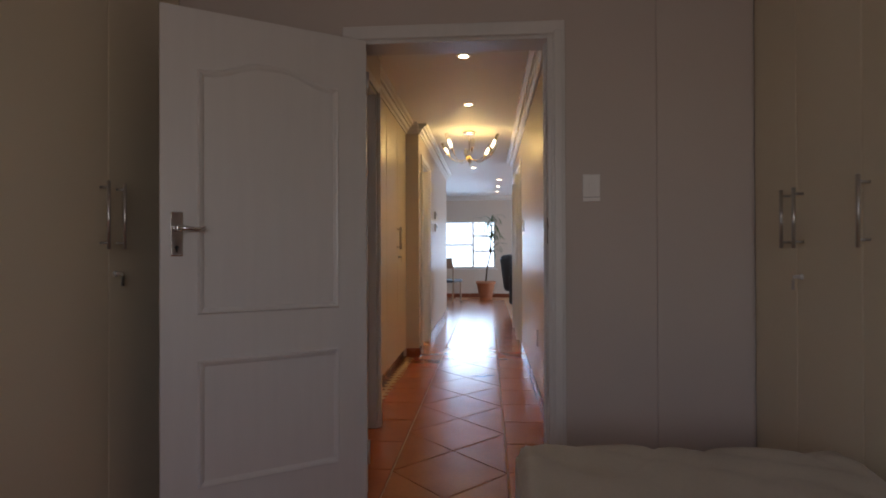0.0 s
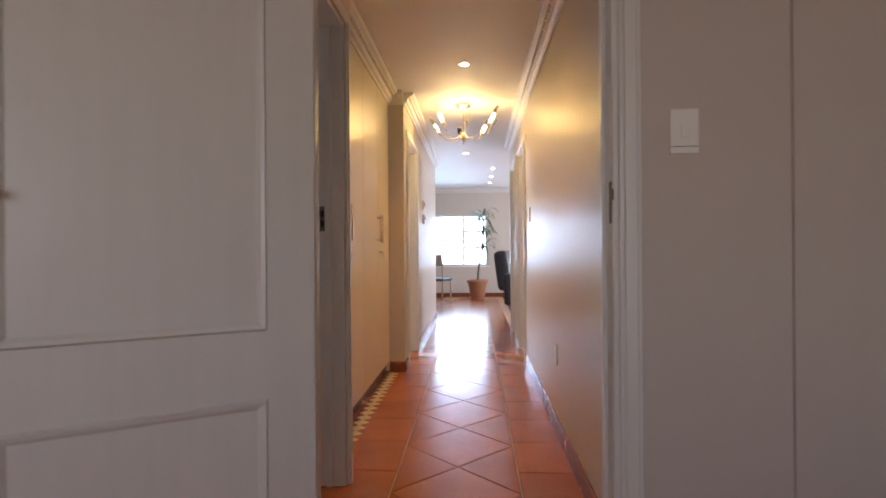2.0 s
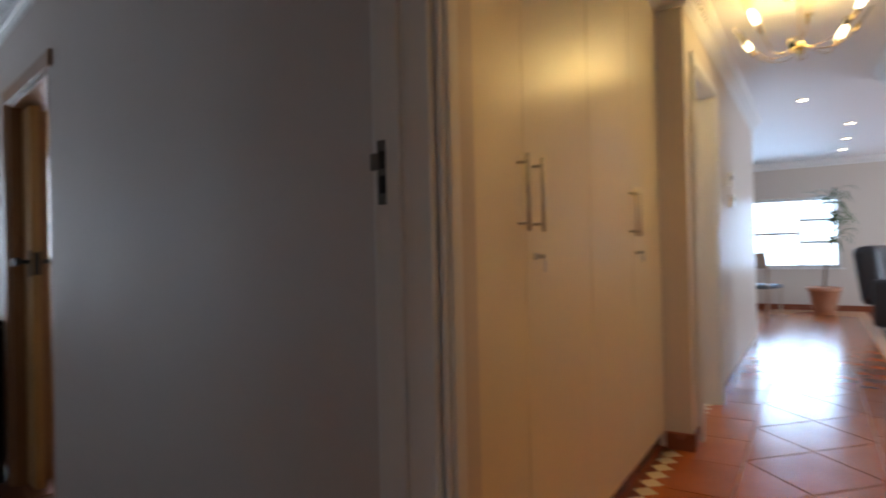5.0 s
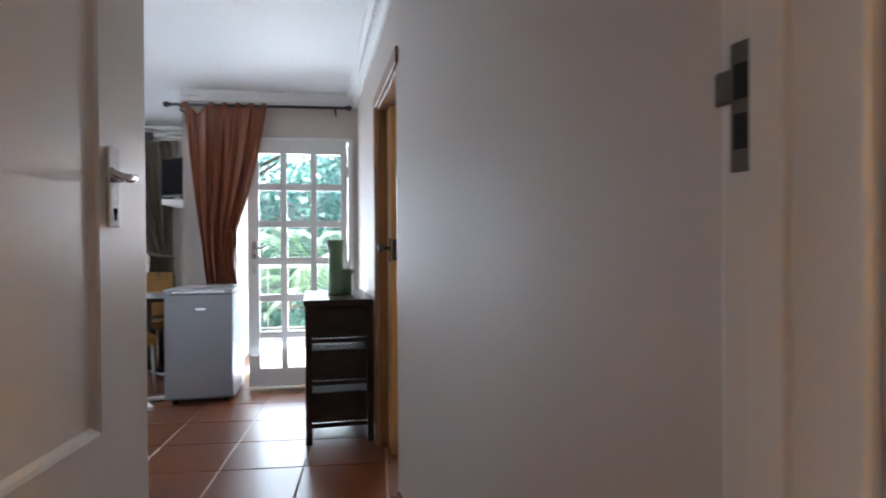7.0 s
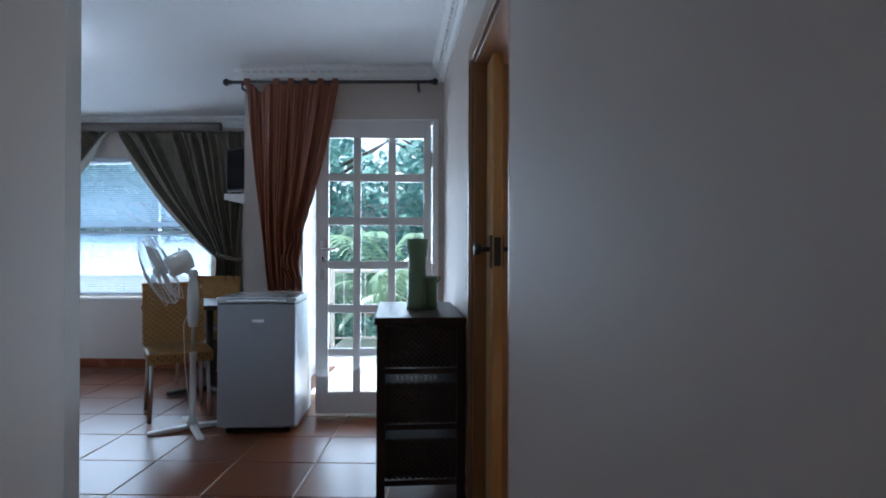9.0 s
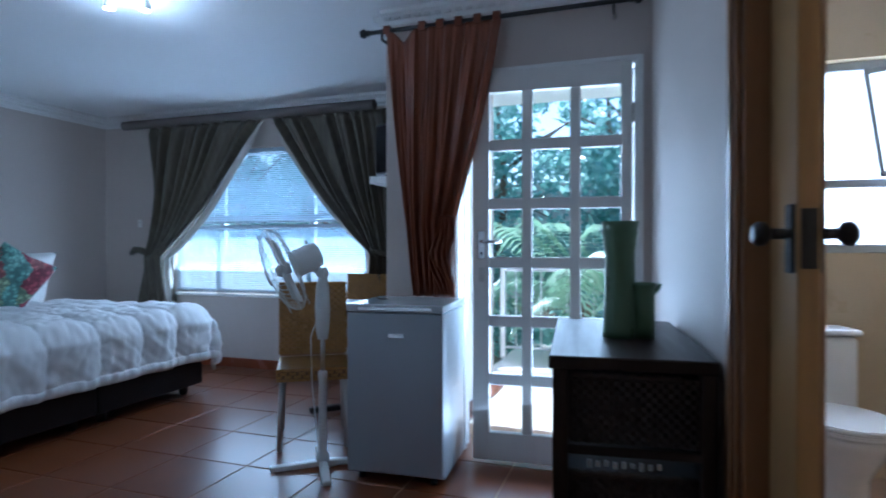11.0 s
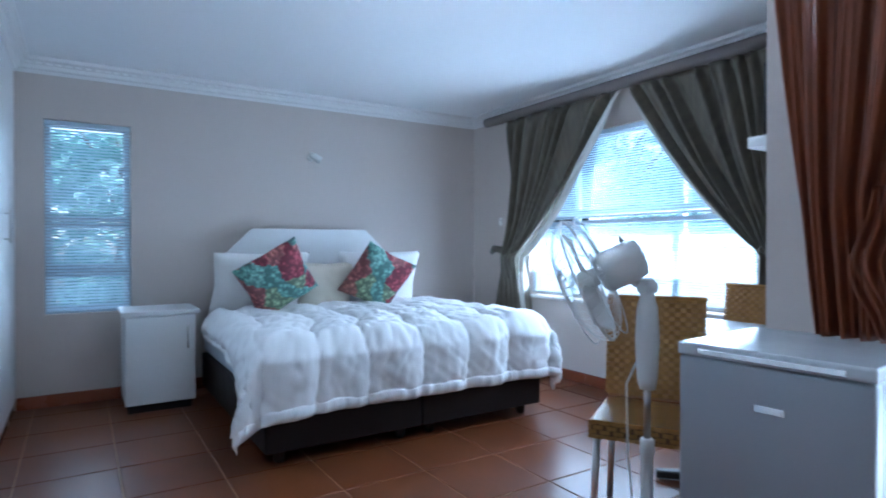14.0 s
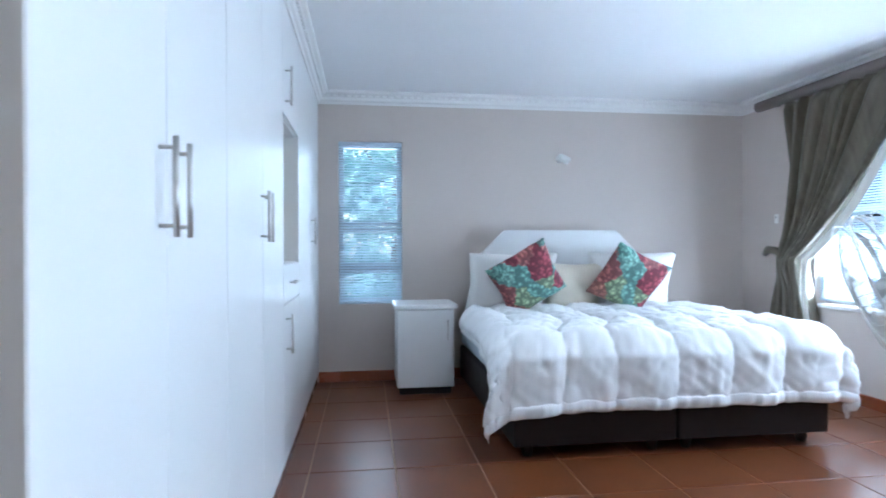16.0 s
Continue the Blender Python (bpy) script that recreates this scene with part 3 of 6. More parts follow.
cornice("cornice_passage", [((1.14, -0.87, CEILP), (1.14, 5.05, CEILP)), ((CA, 2.40, CEILP), (CA, 0.13, CEILP)), ((0.07, 6.34, CEILP), (0.07, 2.40, CEILP)), ((0.07 , 2.40, CEILP), (CA, 2.40, CEILP)),
                            ((0.10, 0.13, CEILP), (0.10, -0.87, CEILP)), ((1.14, 5.05, CEILP), (4.6, 5.05, CEILP)), ((-4.6, FARB, CEILP), (-4.6, 6.4, CEILP)), ((4.6, FARB, CEILP), (-4.6, FARB, CEILP))], MP)
skirting("skirting_passage", [((1.14, -0.87, 0), (1.14, 2.77, 0)), ((1.14, 3.67, 0), (1.14, 3.92, 0)), ((1.14, 4.82, 0), (1.14, 5.05, 0)), ((0.07, 2.57, 0), (0.07, 2.40, 0)), ((0.07, 6.34, 0), (0.07, 3.50, 0)),
                              ((0.075, 2.40, 0), (CA, 2.40, 0)), ((4.6, FARB, 0), (-4.6, FARB, 0)), ((1.14, 5.05, 0), (4.6, 5.05, 0))], MP)
# side doors of the passage
door_frame("door_frame_3", place(MP, 0.07, 2.62, 0, 90), 0.82, 2.06, 0.17, M_DOOR, "cream frame of the open side door")
door_frame("door_frame_4", place(MP, 1.14, 3.62, 0, -90), 0.80, 2.04, 0.15, M_DOOR, "cream frame of a side door beyond the wall switch")
door_frame("door_frame_5", place(MP, 1.14, 4.77, 0, -90), 0.80, 2.04, 0.15, M_DOOR, "cream frame of the farther side door")
panel_door("door_4", MP @ pose(1.30, 2.85, 0, 0, 0, -4), "white panel door standing open into a bright room", w=0.75, h=2.01)
panel_door("door_5", MP @ pose(1.30, 4.00, 0, 0, 0, -4), "white panel door standing open farther along the passage", w=0.75, h=2.01)
panel_door("door_3", MP @ pose(-0.10, 3.40, 0, 0, 0, 172), "white panel door standing open into a side room", w=0.76)
for z in (0.35, 1.80):
    bm = B()
    bx(bm, -0.028, 0.0, -0.0035, 0, z - 0.05, z + 0.05, 0.001)
    solo("door_hinge", bm, M_STEEL, place(MP, -0.03, 3.418, 0), "steel butt hinge on the cream jamb", "hinge", "hinges of the side door")
# the side room behind the left door
wall("wall_side_room_end", place(MP, -1.7, 4.5, 0, 0), 1.6, 0, CEILP + 0.05, 0.1, (), M_WALL)
wall("wall_side_room_front", place(MP, -0.6, 2.30, 0, 180), 1.2, 0, CEILP + 0.05, 0.1, (), M_WALL)

wall("wall_right_rooms_outer", place(MP, 3.6, 5.0, 0, -90), 2.6, 0, CEILP + 0.05, 0.12, [(0.25, 1.05, 0.9, 2.0), (1.35, 2.15, 0.9, 2.0)], M_WHITE, "white wall with two windows")
wall("wall_right_rooms_divide", place(MP, 3.6, 3.76, 0, 180), 2.31, 0, CEILP + 0.05, 0.1, (), M_WHITE)
wall("wall_right_rooms_near", place(MP, 3.6, 2.62, 0, 180), 2.31, 0, CEILP + 0.05, 0.1, (), M_WHITE)
bm = B()
bx(bm, 1.30, 3.7, 2.5, 5.04, CEILP, CEILP + 0.1)
solo("ceiling_right_rooms", bm, M_CEIL, MP, "white ceiling of the side rooms", "ceiling", kind="structure")
bm = B()
bx(bm, 1.13, 3.7, 2.5, 5.04, -0.35, -0.004)
solo("floor_right_rooms", bm, M_TILE, MP, "terracotta floor of the side rooms", "floor", kind="structure")
bm = B()
bx(bm, -1.8, -0.02, 2.2, 4.9, -0.35, -0.006)
solo("floor_side_room", bm, M_TILE, MP, "terracotta floor of the side room", "floor", kind="structure")
wall_plate("passage_socket", place(MP, 1.14, 0.805, 0.44, -90), 0.07, 0.115, "white wall socket low on the passage wall", holes=3)
wall_plate("passage_switch", place(MP, 1.14, 2.37, 1.335, -90), 0.07, 0.12, "white light switch on the satin passage wall", rocker=1)
for y, z, w in ((4.15, 1.56, 0.10), (4.20, 1.40, 0.13)):
    s = thing("wall_control", place(MP, 0.07, y, z, 90), "small wall control box on the passage wall", "control box", "control boxes on the passage wall")
    bm = B()
    bx(bm, -w / 2, w / 2, -0.025, 0, -0.05, 0.05, 0.006, None, 2)
    part("case", bm, M_PLATE, s)
    bm = B()
    bx(bm, -w / 3, w / 3, -0.027, -0.0245, -0.005, 0.03)
    part("screen", bm, M_DARK, s)

downlight(place(MP, 0.62, 0.387, CEILP), 17, WARM)
downlight(place(MP, 0.607, 1.667, CEILP), 17, WARM)
downlight(place(MP, 0.551, 5.55, CEILP), 0, WARM)
for b_ in (7.1, 8.2, 9.2):
    downlight(place(MP, 0.98, b_, CEILP), 0, WARM)

# chandelier
M_BRASS = surface("antique_brass", (0.40, 0.31, 0.18), 0.28, 0.15, 20, 200, 0.05, metal=1.0)
M_SHADE = glow("lit_glass_plate", (1.0, 0.80, 0.45), 7.0)
M_GLASSP = glassy("clear_glass_plate", 0.05, (1.0, 0.97, 0.90))
ch = thing("chandelier", place(MP, 0.576, 2.84, CEILP), "brass chandelier with eight curved arms and slim glass shades", "chandelier")
bm = B()
lathe(bm, ((0.074, 0.0), (0.076, -0.018), (0.066, -0.028), (0.010, -0.032)), 28)
part("canopy", bm, M_CHROME, ch, "pale polished canopy")
bm = B()
cyl(bm, (0, 0, -0.03), (0, 0, -0.29), 0.004, 0.004, 10)
part("stem", bm, M_BRASS, ch)
bm = B()
lathe(bm, ((0.003, -0.375), (0.004, -0.345), (0.018, -0.33), (0.022, -0.305), (0.020, -0.28), (0.006, -0.265)), 20)
part("hub", bm, M_BRASS, ch)
for k in range(8):
    a = math.radians(22 + 45 * k)
    c, s = math.cos(a), math.sin(a)
    c2, s2 = math.cos(a + 0.55), math.sin(a + 0.55)
    R_ = 0.275 if k % 2 == 0 else 0.24
    bm = B()
    pts = []
    for i in range(15):
        t = i / 14
        r = 0.02 + (R_ - 0.02) * t
        z = -0.292 - 0.045 * math.sin(math.pi * t) + 0.035 * t * t
        w = 0.5 - 0.5 * math.cos(math.pi * t)
        ang = a + 0.55 * w
        pts.append((r * math.cos(ang), r * math.sin(ang), z))
    tube(bm, pts, 0.0024, 8)
    arm = part("arm", bm, M_BRASS, ch)
    ex, ey, ez = pts[-1]
    ax = Vector((c2 * 0.55, s2 * 0.55, 0.85)).normalized()
    p = Vector((ex, ey, ez))
    bm = B()
    cyl(bm, p, p + ax * 0.045, 0.008, 0.011, 12)
    part("lamp_holder", bm, M_BRASS, arm)
    bm = B()
    mt_ = Matrix.Translation(p + ax * 0.035) @ ax.to_track_quat('Z', 'Y').to_matrix().to_4x4()
    if k % 2 == 0:
        bx(bm, -0.026, 0.026, -0.004, 0.004, 0, 0.18, 0.003, mt_)
        part("glass_shade", bm, M_GLASSP, arm)
        bm = B()
        lathe(bm, ((0.010, 0.02), (0.016, 0.05), (0.015, 0.08), (0.006, 0.105)), 14, mt_)
        part("bulb", bm, M_SHADE, arm)
    else:
        bx(bm, -0.022, 0.022, -0.004, 0.004, 0, 0.10, 0.003, mt_)
        part("glass_shade", bm, M_GLASSP, arm)
q = new("chandelier_lamp", bpy.data.lights.new("chandelier_lamp", 'POINT'))
q.data.energy, q.data.color, q.data.shadow_soft_size = 6.2, (1.0, 0.67, 0.19), 0.12
q.matrix_world = place(MP, 0.576, 2.84, CEILP - 0.20)

# ---- living room at the passage's end ----
def window_unit(name, m, w, h, mat, label, bars_x=(), bars_z=(), glass=True, t=0.045, depth=0.06, pane=None):
    """Framed window: local x across, z up, y through the wall."""
    wn = thing(name, m, label, "window")
    wn["kind"] = "structure"
    bm = B()
    for b in ((0, w, 0, t), (0, w, h - t, h), (0, t, t, h - t), (w - t, w, t, h - t)):
        bx(bm, b[0], b[1], 0, depth, b[2], b[3], 0.004)
    part("window_frame", bm, mat, wn)
    for x in bars_x:
        bm = B()
        bx(bm, x - t * 0.55, x + t * 0.55, 0.004, depth - 0.004, t, h - t, 0.003)
        part("mullion", bm, mat, wn)
    for x0, x1, z in bars_z:
        bm = B()
        bx(bm, x0, x1, 0.007, depth - 0.007, z - t * 0.5, z + t * 0.5, 0.003)
        part("transom", bm, mat, wn)
    if glass:
        bm = B()
        bx(bm, t * 0.5, w - t * 0.5, depth * 0.5 - 0.002, depth * 0.5 + 0.002, t * 0.5, h - t * 0.5)
        g = part("pane", bm, pane or M_GLASS, wn)
        g.visible_shadow = False
    return wn


window_unit("window_3", place(MP, -1.75, FARB + 0.08, 0.68), 2.70, 1.13, M_WHITE, "wide white framed living room window", (1.28, 2.17), ((0.0, 2.17, 0.56), (2.17, 2.70, 0.77), (2.17, 2.70, 0.41)))
window_unit("window_4", place(MP, 4.68, FARB - 1.0, 0.40, -90), 2.6, 1.7, M_WHITE, "side window of the living room", (1.3,), ())
bm = B()
bx(bm, -1.8, 1.00, FARB - 0.03, FARB + 0.08, 0.655, 0.68, 0.004)
solo("window_sill", bm, M_WHITE, MP, "white sill under the living room window", "sill", kind="structure")

M_POT = surface("terracotta_pot", (0.42, 0.19, 0.10), 0.7, 0.2, 8, 90, 0.3)
M_LEAF = surface("leaf_green", (0.05, 0.12, 0.025), 0.4, 0.4, 12, 60, 0.1, piece=0.2)
M_BARK = surface("bark_brown", (0.16, 0.11, 0.07), 0.8, 0.3, 12, 80, 0.5)


def strap_leaf(bm, base, yaw, length, width, rise, droop, seg=7):
    """A long pointed leaf with a folded middle."""
    rows = []
    for i in range(seg + 1):
        t = i / seg
        r = length * t * (1 - 0.25 * droop * t)
        z = rise * length * t - droop * length * t * t
        w = width * (math.sin(math.pi * min(1, 0.12 + 0.88 * t)) ** 0.7) * 0.5 + 0.0005
        c, s = math.cos(yaw), math.sin(yaw)
        ctr = Vector(base) + Vector((c * r, s * r, z))
        side = Vector((-s, c, 0)) * w
        rows.append((bm.verts.new(ctr - side + Vector((0, 0, w * 0.3))), bm.verts.new(ctr), bm.verts.new(ctr + side + Vector((0, 0, w * 0.3)))))
    for A, C in zip(rows, rows[1:]):
        for k in range(2):
            f = bm.faces.new((A[k], A[k + 1], C[k + 1], C[k]))
            f.smooth = True


rng = random.Random(4)
pl = thing("potted_plant", place(MP, 0.72, 9.6, 0), "tall dracaena in a terracotta pot by the window", "plant")
bm = B()
lathe(bm, ((0.13, 0.0), (0.16, 0.12), (0.20, 0.34), (0.225, 0.35), (0.225, 0.41), (0.195, 0.415), (0.185, 0.36)), 28)
part("pot", bm, M_POT, pl)
bm = B()
lathe(bm, ((0.05, 0.33), (0.185, 0.365), (0.10, 0.37)), 20)
part("soil", bm, M_GROUND, pl)
bm = B()
tube(bm, [(0, 0, 0.35), (0.03, 0.01, 0.7), (0.10, 0.0, 1.0), (0.12, 0.02, 1.45), (0.14, 0, 1.7)], lambda t: 0.02 - 0.008 * t, 8)
part("trunk", bm, M_BARK, pl)
bm = B()
for z, n in ((1.15, 14), (1.4, 16), (1.7, 22)):
    for i in range(n):
        strap_leaf(bm, (0.13, 0, z + rng.uniform(-0.08, 0.08)), rng.uniform(0, 6.3), rng.uniform(0.3, 0.5), 0.035, rng.uniform(0.2, 1.1), rng.uniform(0.5, 1.2))
part("leaves", bm, M_LEAF, pl, "long drooping green leaves")

M_BLACKL = surface("black_leather", (0.018, 0.018, 0.022), 0.35, 0.3, 10, 120, 0.3)
rc = thing("armchair", place(MP, 1.72, 8.1, 0, 70), "black leather recliner beside the passage opening", "armchair")
bm = B(); bx(bm, -0.40, 0.40, -0.42, 0.42, 0.06, 0.45, 0.06, None, 3); part("seat", bm, M_BLACKL, rc)
bm = B(); bx(bm, -0.36, 0.36, 0.25, 0.52, 0.35, 1.08, 0.09, pose(0, 0, 0, -8, 0, 0), 3); part("backrest", bm, M_BLACKL, rc)
for sx in (-1, 1):
    bm = B(); bx(bm, sx * 0.38, sx * 0.54, -0.44, 0.40, 0.05, 0.62, 0.06, None, 3); part("armrest", bm, M_BLACKL, rc)

dn = thing("dining_chair", place(MP, -0.08, 9.0, 0, 160), "pale wooden dining chair with a blue-grey seat", "chair")
M_PALEW = surface("pale_wood", (0.45, 0.36, 0.27), 0.45, 0.2, 6, 60, 0.2, stretch=(8, 8, 1))
M_SEATG = surface("grey_fabric", (0.12, 0.14, 0.17), 0.9, 0.2, 10, 200, 0.4)
for x, y, hh in ((-0.2, -0.2, 0.43), (0.2, -0.2, 0.43)):
    bm = B(); tube(bm, [(x, y, 0), (x, y, hh)], 0.02, 8); part("leg", bm, M_PALEW, dn)
for x in (-0.2, 0.2):
    bm = B(); tube(bm, [(x, 0.24, 0), (x, 0.2, 0.45), (x, 0.22, 0.7), (x, 0.30, 0.95)], 0.02, 8); part("leg", bm, M_PALEW, dn)
bm = B(); bx(bm, -0.23, 0.23, -0.23, 0.22, 0.42, 0.48, 0.02, None, 2); part("seat", bm, M_SEATG, dn)
bm = B(); bx(bm, -0.20, 0.20, 0.24, 0.27, 0.72, 0.95, 0.01, pose(0, 0, 0, 0, 0, 0)); part("backrest", bm, M_PALEW, dn)
tb = thing("dining_table", place(MP, -0.78, 9.0, 0), "dark dining table near the window", "table")
bm = B(); bx(bm, -0.6, 0.42, -0.45, 0.45, 0.72, 0.75, 0.006); part("tabletop", bm, M_DARKW, tb)
for x in (-0.5, 0.3):
    for y in (-0.36, 0.36):
        bm = B(); bx(bm, x - 0.03, x + 0.03, y - 0.03, y + 0.03, 0, 0.72, 0.004); part("leg", bm, M_DARKW, tb)

# ---- second bedroom: fixed parts ----
nx, ny = math.cos(radians(NANG)), math.sin(radians(NANG))


def npt(s, z=0.0):
    return (-4.80 + nx * s, -0.475 + ny * s, z)


cornice("cornice_bedroom", [(npt(NL, CEIL), npt(0.15, CEIL)), ((XG, -0.455, CEIL), (XG, YR, CEIL)), ((XG, YR, CEIL), (XW, YR, CEIL)), ((XW, YR, CEIL), (XW, YS, CEIL)), ((XW, YS, CEIL), (XE, YS, CEIL)), ((XE, YS, CEIL), (XE, YV, CEIL))], Matrix())
skirting("skirting_bedroom", [(npt(1.71, F), npt(0.15, F)), (npt(NL, F), npt(2.63, F)), ((XG, -1.92, F), (XG - 0.0, YR, F)), ((XG, YR, F), (XW, YR, F)), ((XW, YR, F), (XW, YS, F)), ((XW, YS, F), (XE, YS, F))], Matrix())

# wardrobe wall: fronts face -x, local x runs towards -y
gb = "built-in wardrobes of the second bedroom"
MWD = MR @ pose(XE, YV - 0.03, 0, 0, 0, -90)
TOPW = H2 - 0.01
hz = (1.195, 1.395)
cupboard("wardrobe", MWD @ pose(0.015, 0, 0), 1.005, TOPW, 0.0, [(0, 0.485, 0.08, TOPW), (0.485, 1.005, 0.08, TOPW)], M_MELA, "tall glossy white wardrobe with steel bar handles", ((0, 0.44), (1, 0.53)), hz, gb, 0.58)
cupboard("wardrobe", MWD @ pose(1.02, 0, 0), 1.17, TOPW, 0.0, [(0, 0.60, 0.08, TOPW), (0.60, 1.17, 0.08, TOPW)], M_MELA, "tall glossy white wardrobe with steel bar handles", ((0, 0.555), (1, 0.645)), hz, gb, 0.58)
cupboard("wardrobe", MWD @ pose(2.87, 0, 0), 1.49, TOPW, 0.0, [(0, 0.745, 0.08, TOPW), (0.745, 1.49, 0.08, TOPW)], M_MELA, "tall glossy white wardrobe with steel bar handles", ((1, 0.80),), hz, gb, 0.58)
nu = thing("niche_cabinet", MWD @ pose(2.19, 0, 0), "white cabinet with an open niche, drawer and lower door", "cabinet", gb)
NW = 0.68
bm = B()
bx(bm, 0, NW, 0.021, 0.58, 0, 1.09)
bx(bm, 0, NW, 0.021, 0.58, 1.84, TOPW)
bx(bm, 0, 0.018, 0.0, 0.58, 1.09, 1.84)
bx(bm, NW - 0.018, NW, 0.0, 0.58, 1.09, 1.84)
part("carcass", bm, M_MELA, nu)
bm = B()
bx(bm, 0.018, NW - 0.018, 0.36, 0.378, 1.09, 1.84)
part("niche_back", bm, M_CREAM, nu, "cream back panel of the niche")
for nm, z0, z1, hh in (("door", 1.85, TOPW, (1.90, 2.10)), ("drawer", 0.885, 1.085, None), ("door", 0.08, 0.88, (0.63, 0.83))):
    bm = B()
    bx(bm, 0.002, NW - 0.002, 0, 0.018, z0, z1, 0.0015)
    d_ = part(nm, bm, M_MELA, nu)
    if hh:
        bar_handle(d_, 0.10, hh[0], hh[1], 0, M_STEEL)
    else:
        bm = B()
        cyl(bm, (0.22, -0.03, 0.985), (0.46, -0.03, 0.985), 0.006, 0.006, 12)
        for x in (0.25, 0.43):
            cyl(bm, (x, 0, 0.985), (x, -0.03, 0.985), 0.0045, 0.0045, 8)
        part("handle", bm, M_STEEL, d_)
bm = B()
bx(bm, XE + 0.012, XE + 0.05, YS, YV - 0.05, 0.0, 0.078)
solo("wardrobe_plinth", bm, M_SKIRT, MR, "brown tile plinth under the wardrobes", "plinth", kind="structure")
bm = B()
bx(bm, XE - 0.004, XE + 0.10, YV - 0.044, YV - 0.027, 0, H2, 0.003)
solo("wardrobe_end_panel", bm, M_DOOR, MR, "white end panel closing the wardrobe row", "panel", kind="structure")

# bathroom doorway in the north wall
door_frame("door_frame_bathroom", MN @ pose(1.76, 0, 0), 0.82, 2.05, 0.16, M_FRAMEW, "varnished brown wooden frame of the bathroom doorway", cover=0.085, ends=(0,))
bd = thing("bathroom_door", MN @ pose(1.782, 0.055, 0), "varnished pine sliding door mostly pushed open", "door")
bm = B()
bx(bm, 0.0, 0.165, 0.0, 0.042, 0.01, 2.02, 0.002)
part("leaf", bm, M_OAK, bd)
bm = B()
bx(bm, 0.165, 0.170, 0.006, 0.036, 1.13, 1.25, 0.001)
part("edge_plate", bm, M_BLACKM, bd, "black iron lock plate")
for y, s in ((0.0, -1), (0.042, 1)):
    bm = B()
    bx(bm, 0.118, 0.158, y, y + s * 0.008, 1.12, 1.26, 0.003)
    pl_ = part("handle_plate", bm, M_BLACKM, bd)
    bm = B()
    cyl(bm, (0.138, y + s * 0.008, 1.20), (0.138, y + s * 0.045, 1.20), 0.011, 0.011, 12)
    lathe(bm, ((0.012, 0.04), (0.024, 0.05), (0.026, 0.065), (0.016, 0.075)), 18, Matrix.Translation((0.138, y, 1.20)) @ Matrix.Rotation(radians(90 if s < 0 else -90), 4, 'X'))
    part("knob", bm, M_BLACKM, pl_)

# ---- windows, blinds, curtains ----
M_ALU = surface("aluminium_frame", (0.40, 0.42, 0.44), 0.4, 0.06, 10, 120, 0.05, metal=0.6)
window_unit("window_1", MR @ pose(XW - 0.10, -5.0, 0.71, 0, 0, 90), 2.17, 1.41, M_ALU, "wide bedroom window with sliding sashes", (0.52, 1.55), ((0.0, 2.17, 0.74),))
window_unit("window_2", MR @ pose(-2.40, YS - 0.10, 0.67, 0, 0, 180), 0.56, 1.43, M_ALU, "narrow window beside the bed", (), ((0.0, 0.56, 0.295), (0.0, 0.56, 0.345), (0.0, 0.56, 0.66), (0.0, 0.56, 0.71)))
M_SLAT = surface("blind_slat", (0.50, 0.60, 0.68), 0.4, 0.05, 12, 90, 0.0)


def blind(name, m, w, h, n, tilt, label, bottom=0.0):
    b = thing(name, m, label, "blind")
    bm = B()
    bx(bm, 0, w, -0.018, 0.018, h - 0.035, h, 0.003)
    part("head_rail", bm, M_SLAT, b)
    bm = B()
    bx(bm, 0, w, -0.012, 0.012, bottom, bottom + 0.018, 0.003)
    part("bottom_rail", bm, M_SLAT, b)
    bm = B()
    bx(bm, 0.004, w - 0.004, -0.0125, 0.0125, -0.0004, 0.0004)
    sl = mesh("slat", bm, M_SLAT)
    r_ = random.Random(2)
    for i in range(n):
        z = bottom + 0.03 + (h - 0.075 - bottom) * i / (n - 1)
        s = new("slat", sl)
        s.parent = b
        s.matrix_basis = pose(0, 0, z, tilt + r_.uniform(-3, 3), 0, 0)
    for x in (0.12, w - 0.12):
        bm = B()
        cyl(bm, (x, -0.0135, bottom), (x, -0.0135, h - 0.02), 0.0008, 0.0008, 5)
        part("ladder_cord", bm, M_SLAT, b)
    return b


blind("venetian_blind", MR @ pose(XW - 0.035, -4.985, 0.715, 0, 0, 90), 2.14, 0.665, 31, 34, "pale aluminium venetian blind over the lower half of the wide window", 0.02)
blind("venetian_blind", MR @ pose(XW - 0.035, -4.985, 1.40, 0, 0, 90), 2.14, 0.715, 34, 36, "pale aluminium venetian blind over the upper half of the wide window", 0.0)
blind("venetian_blind", MR @ pose(-2.405, YS - 0.03, 0.675, 0, 0, 180), 0.55, 1.42, 58, 38, "pale aluminium venetian blind on the narrow window")
for nm, mm, w in (("window_sill", MR @ pose(XW, -5.02, 0.685, 0, 0, 90), 2.21),):
    bm = B()
    bx(bm, 0, w, -0.035, 0.16, 0, 0.024, 0.004)
    solo(nm, bm, M_WHITE, mm, "white plastered sill under the wide window", "sill", kind="structure")

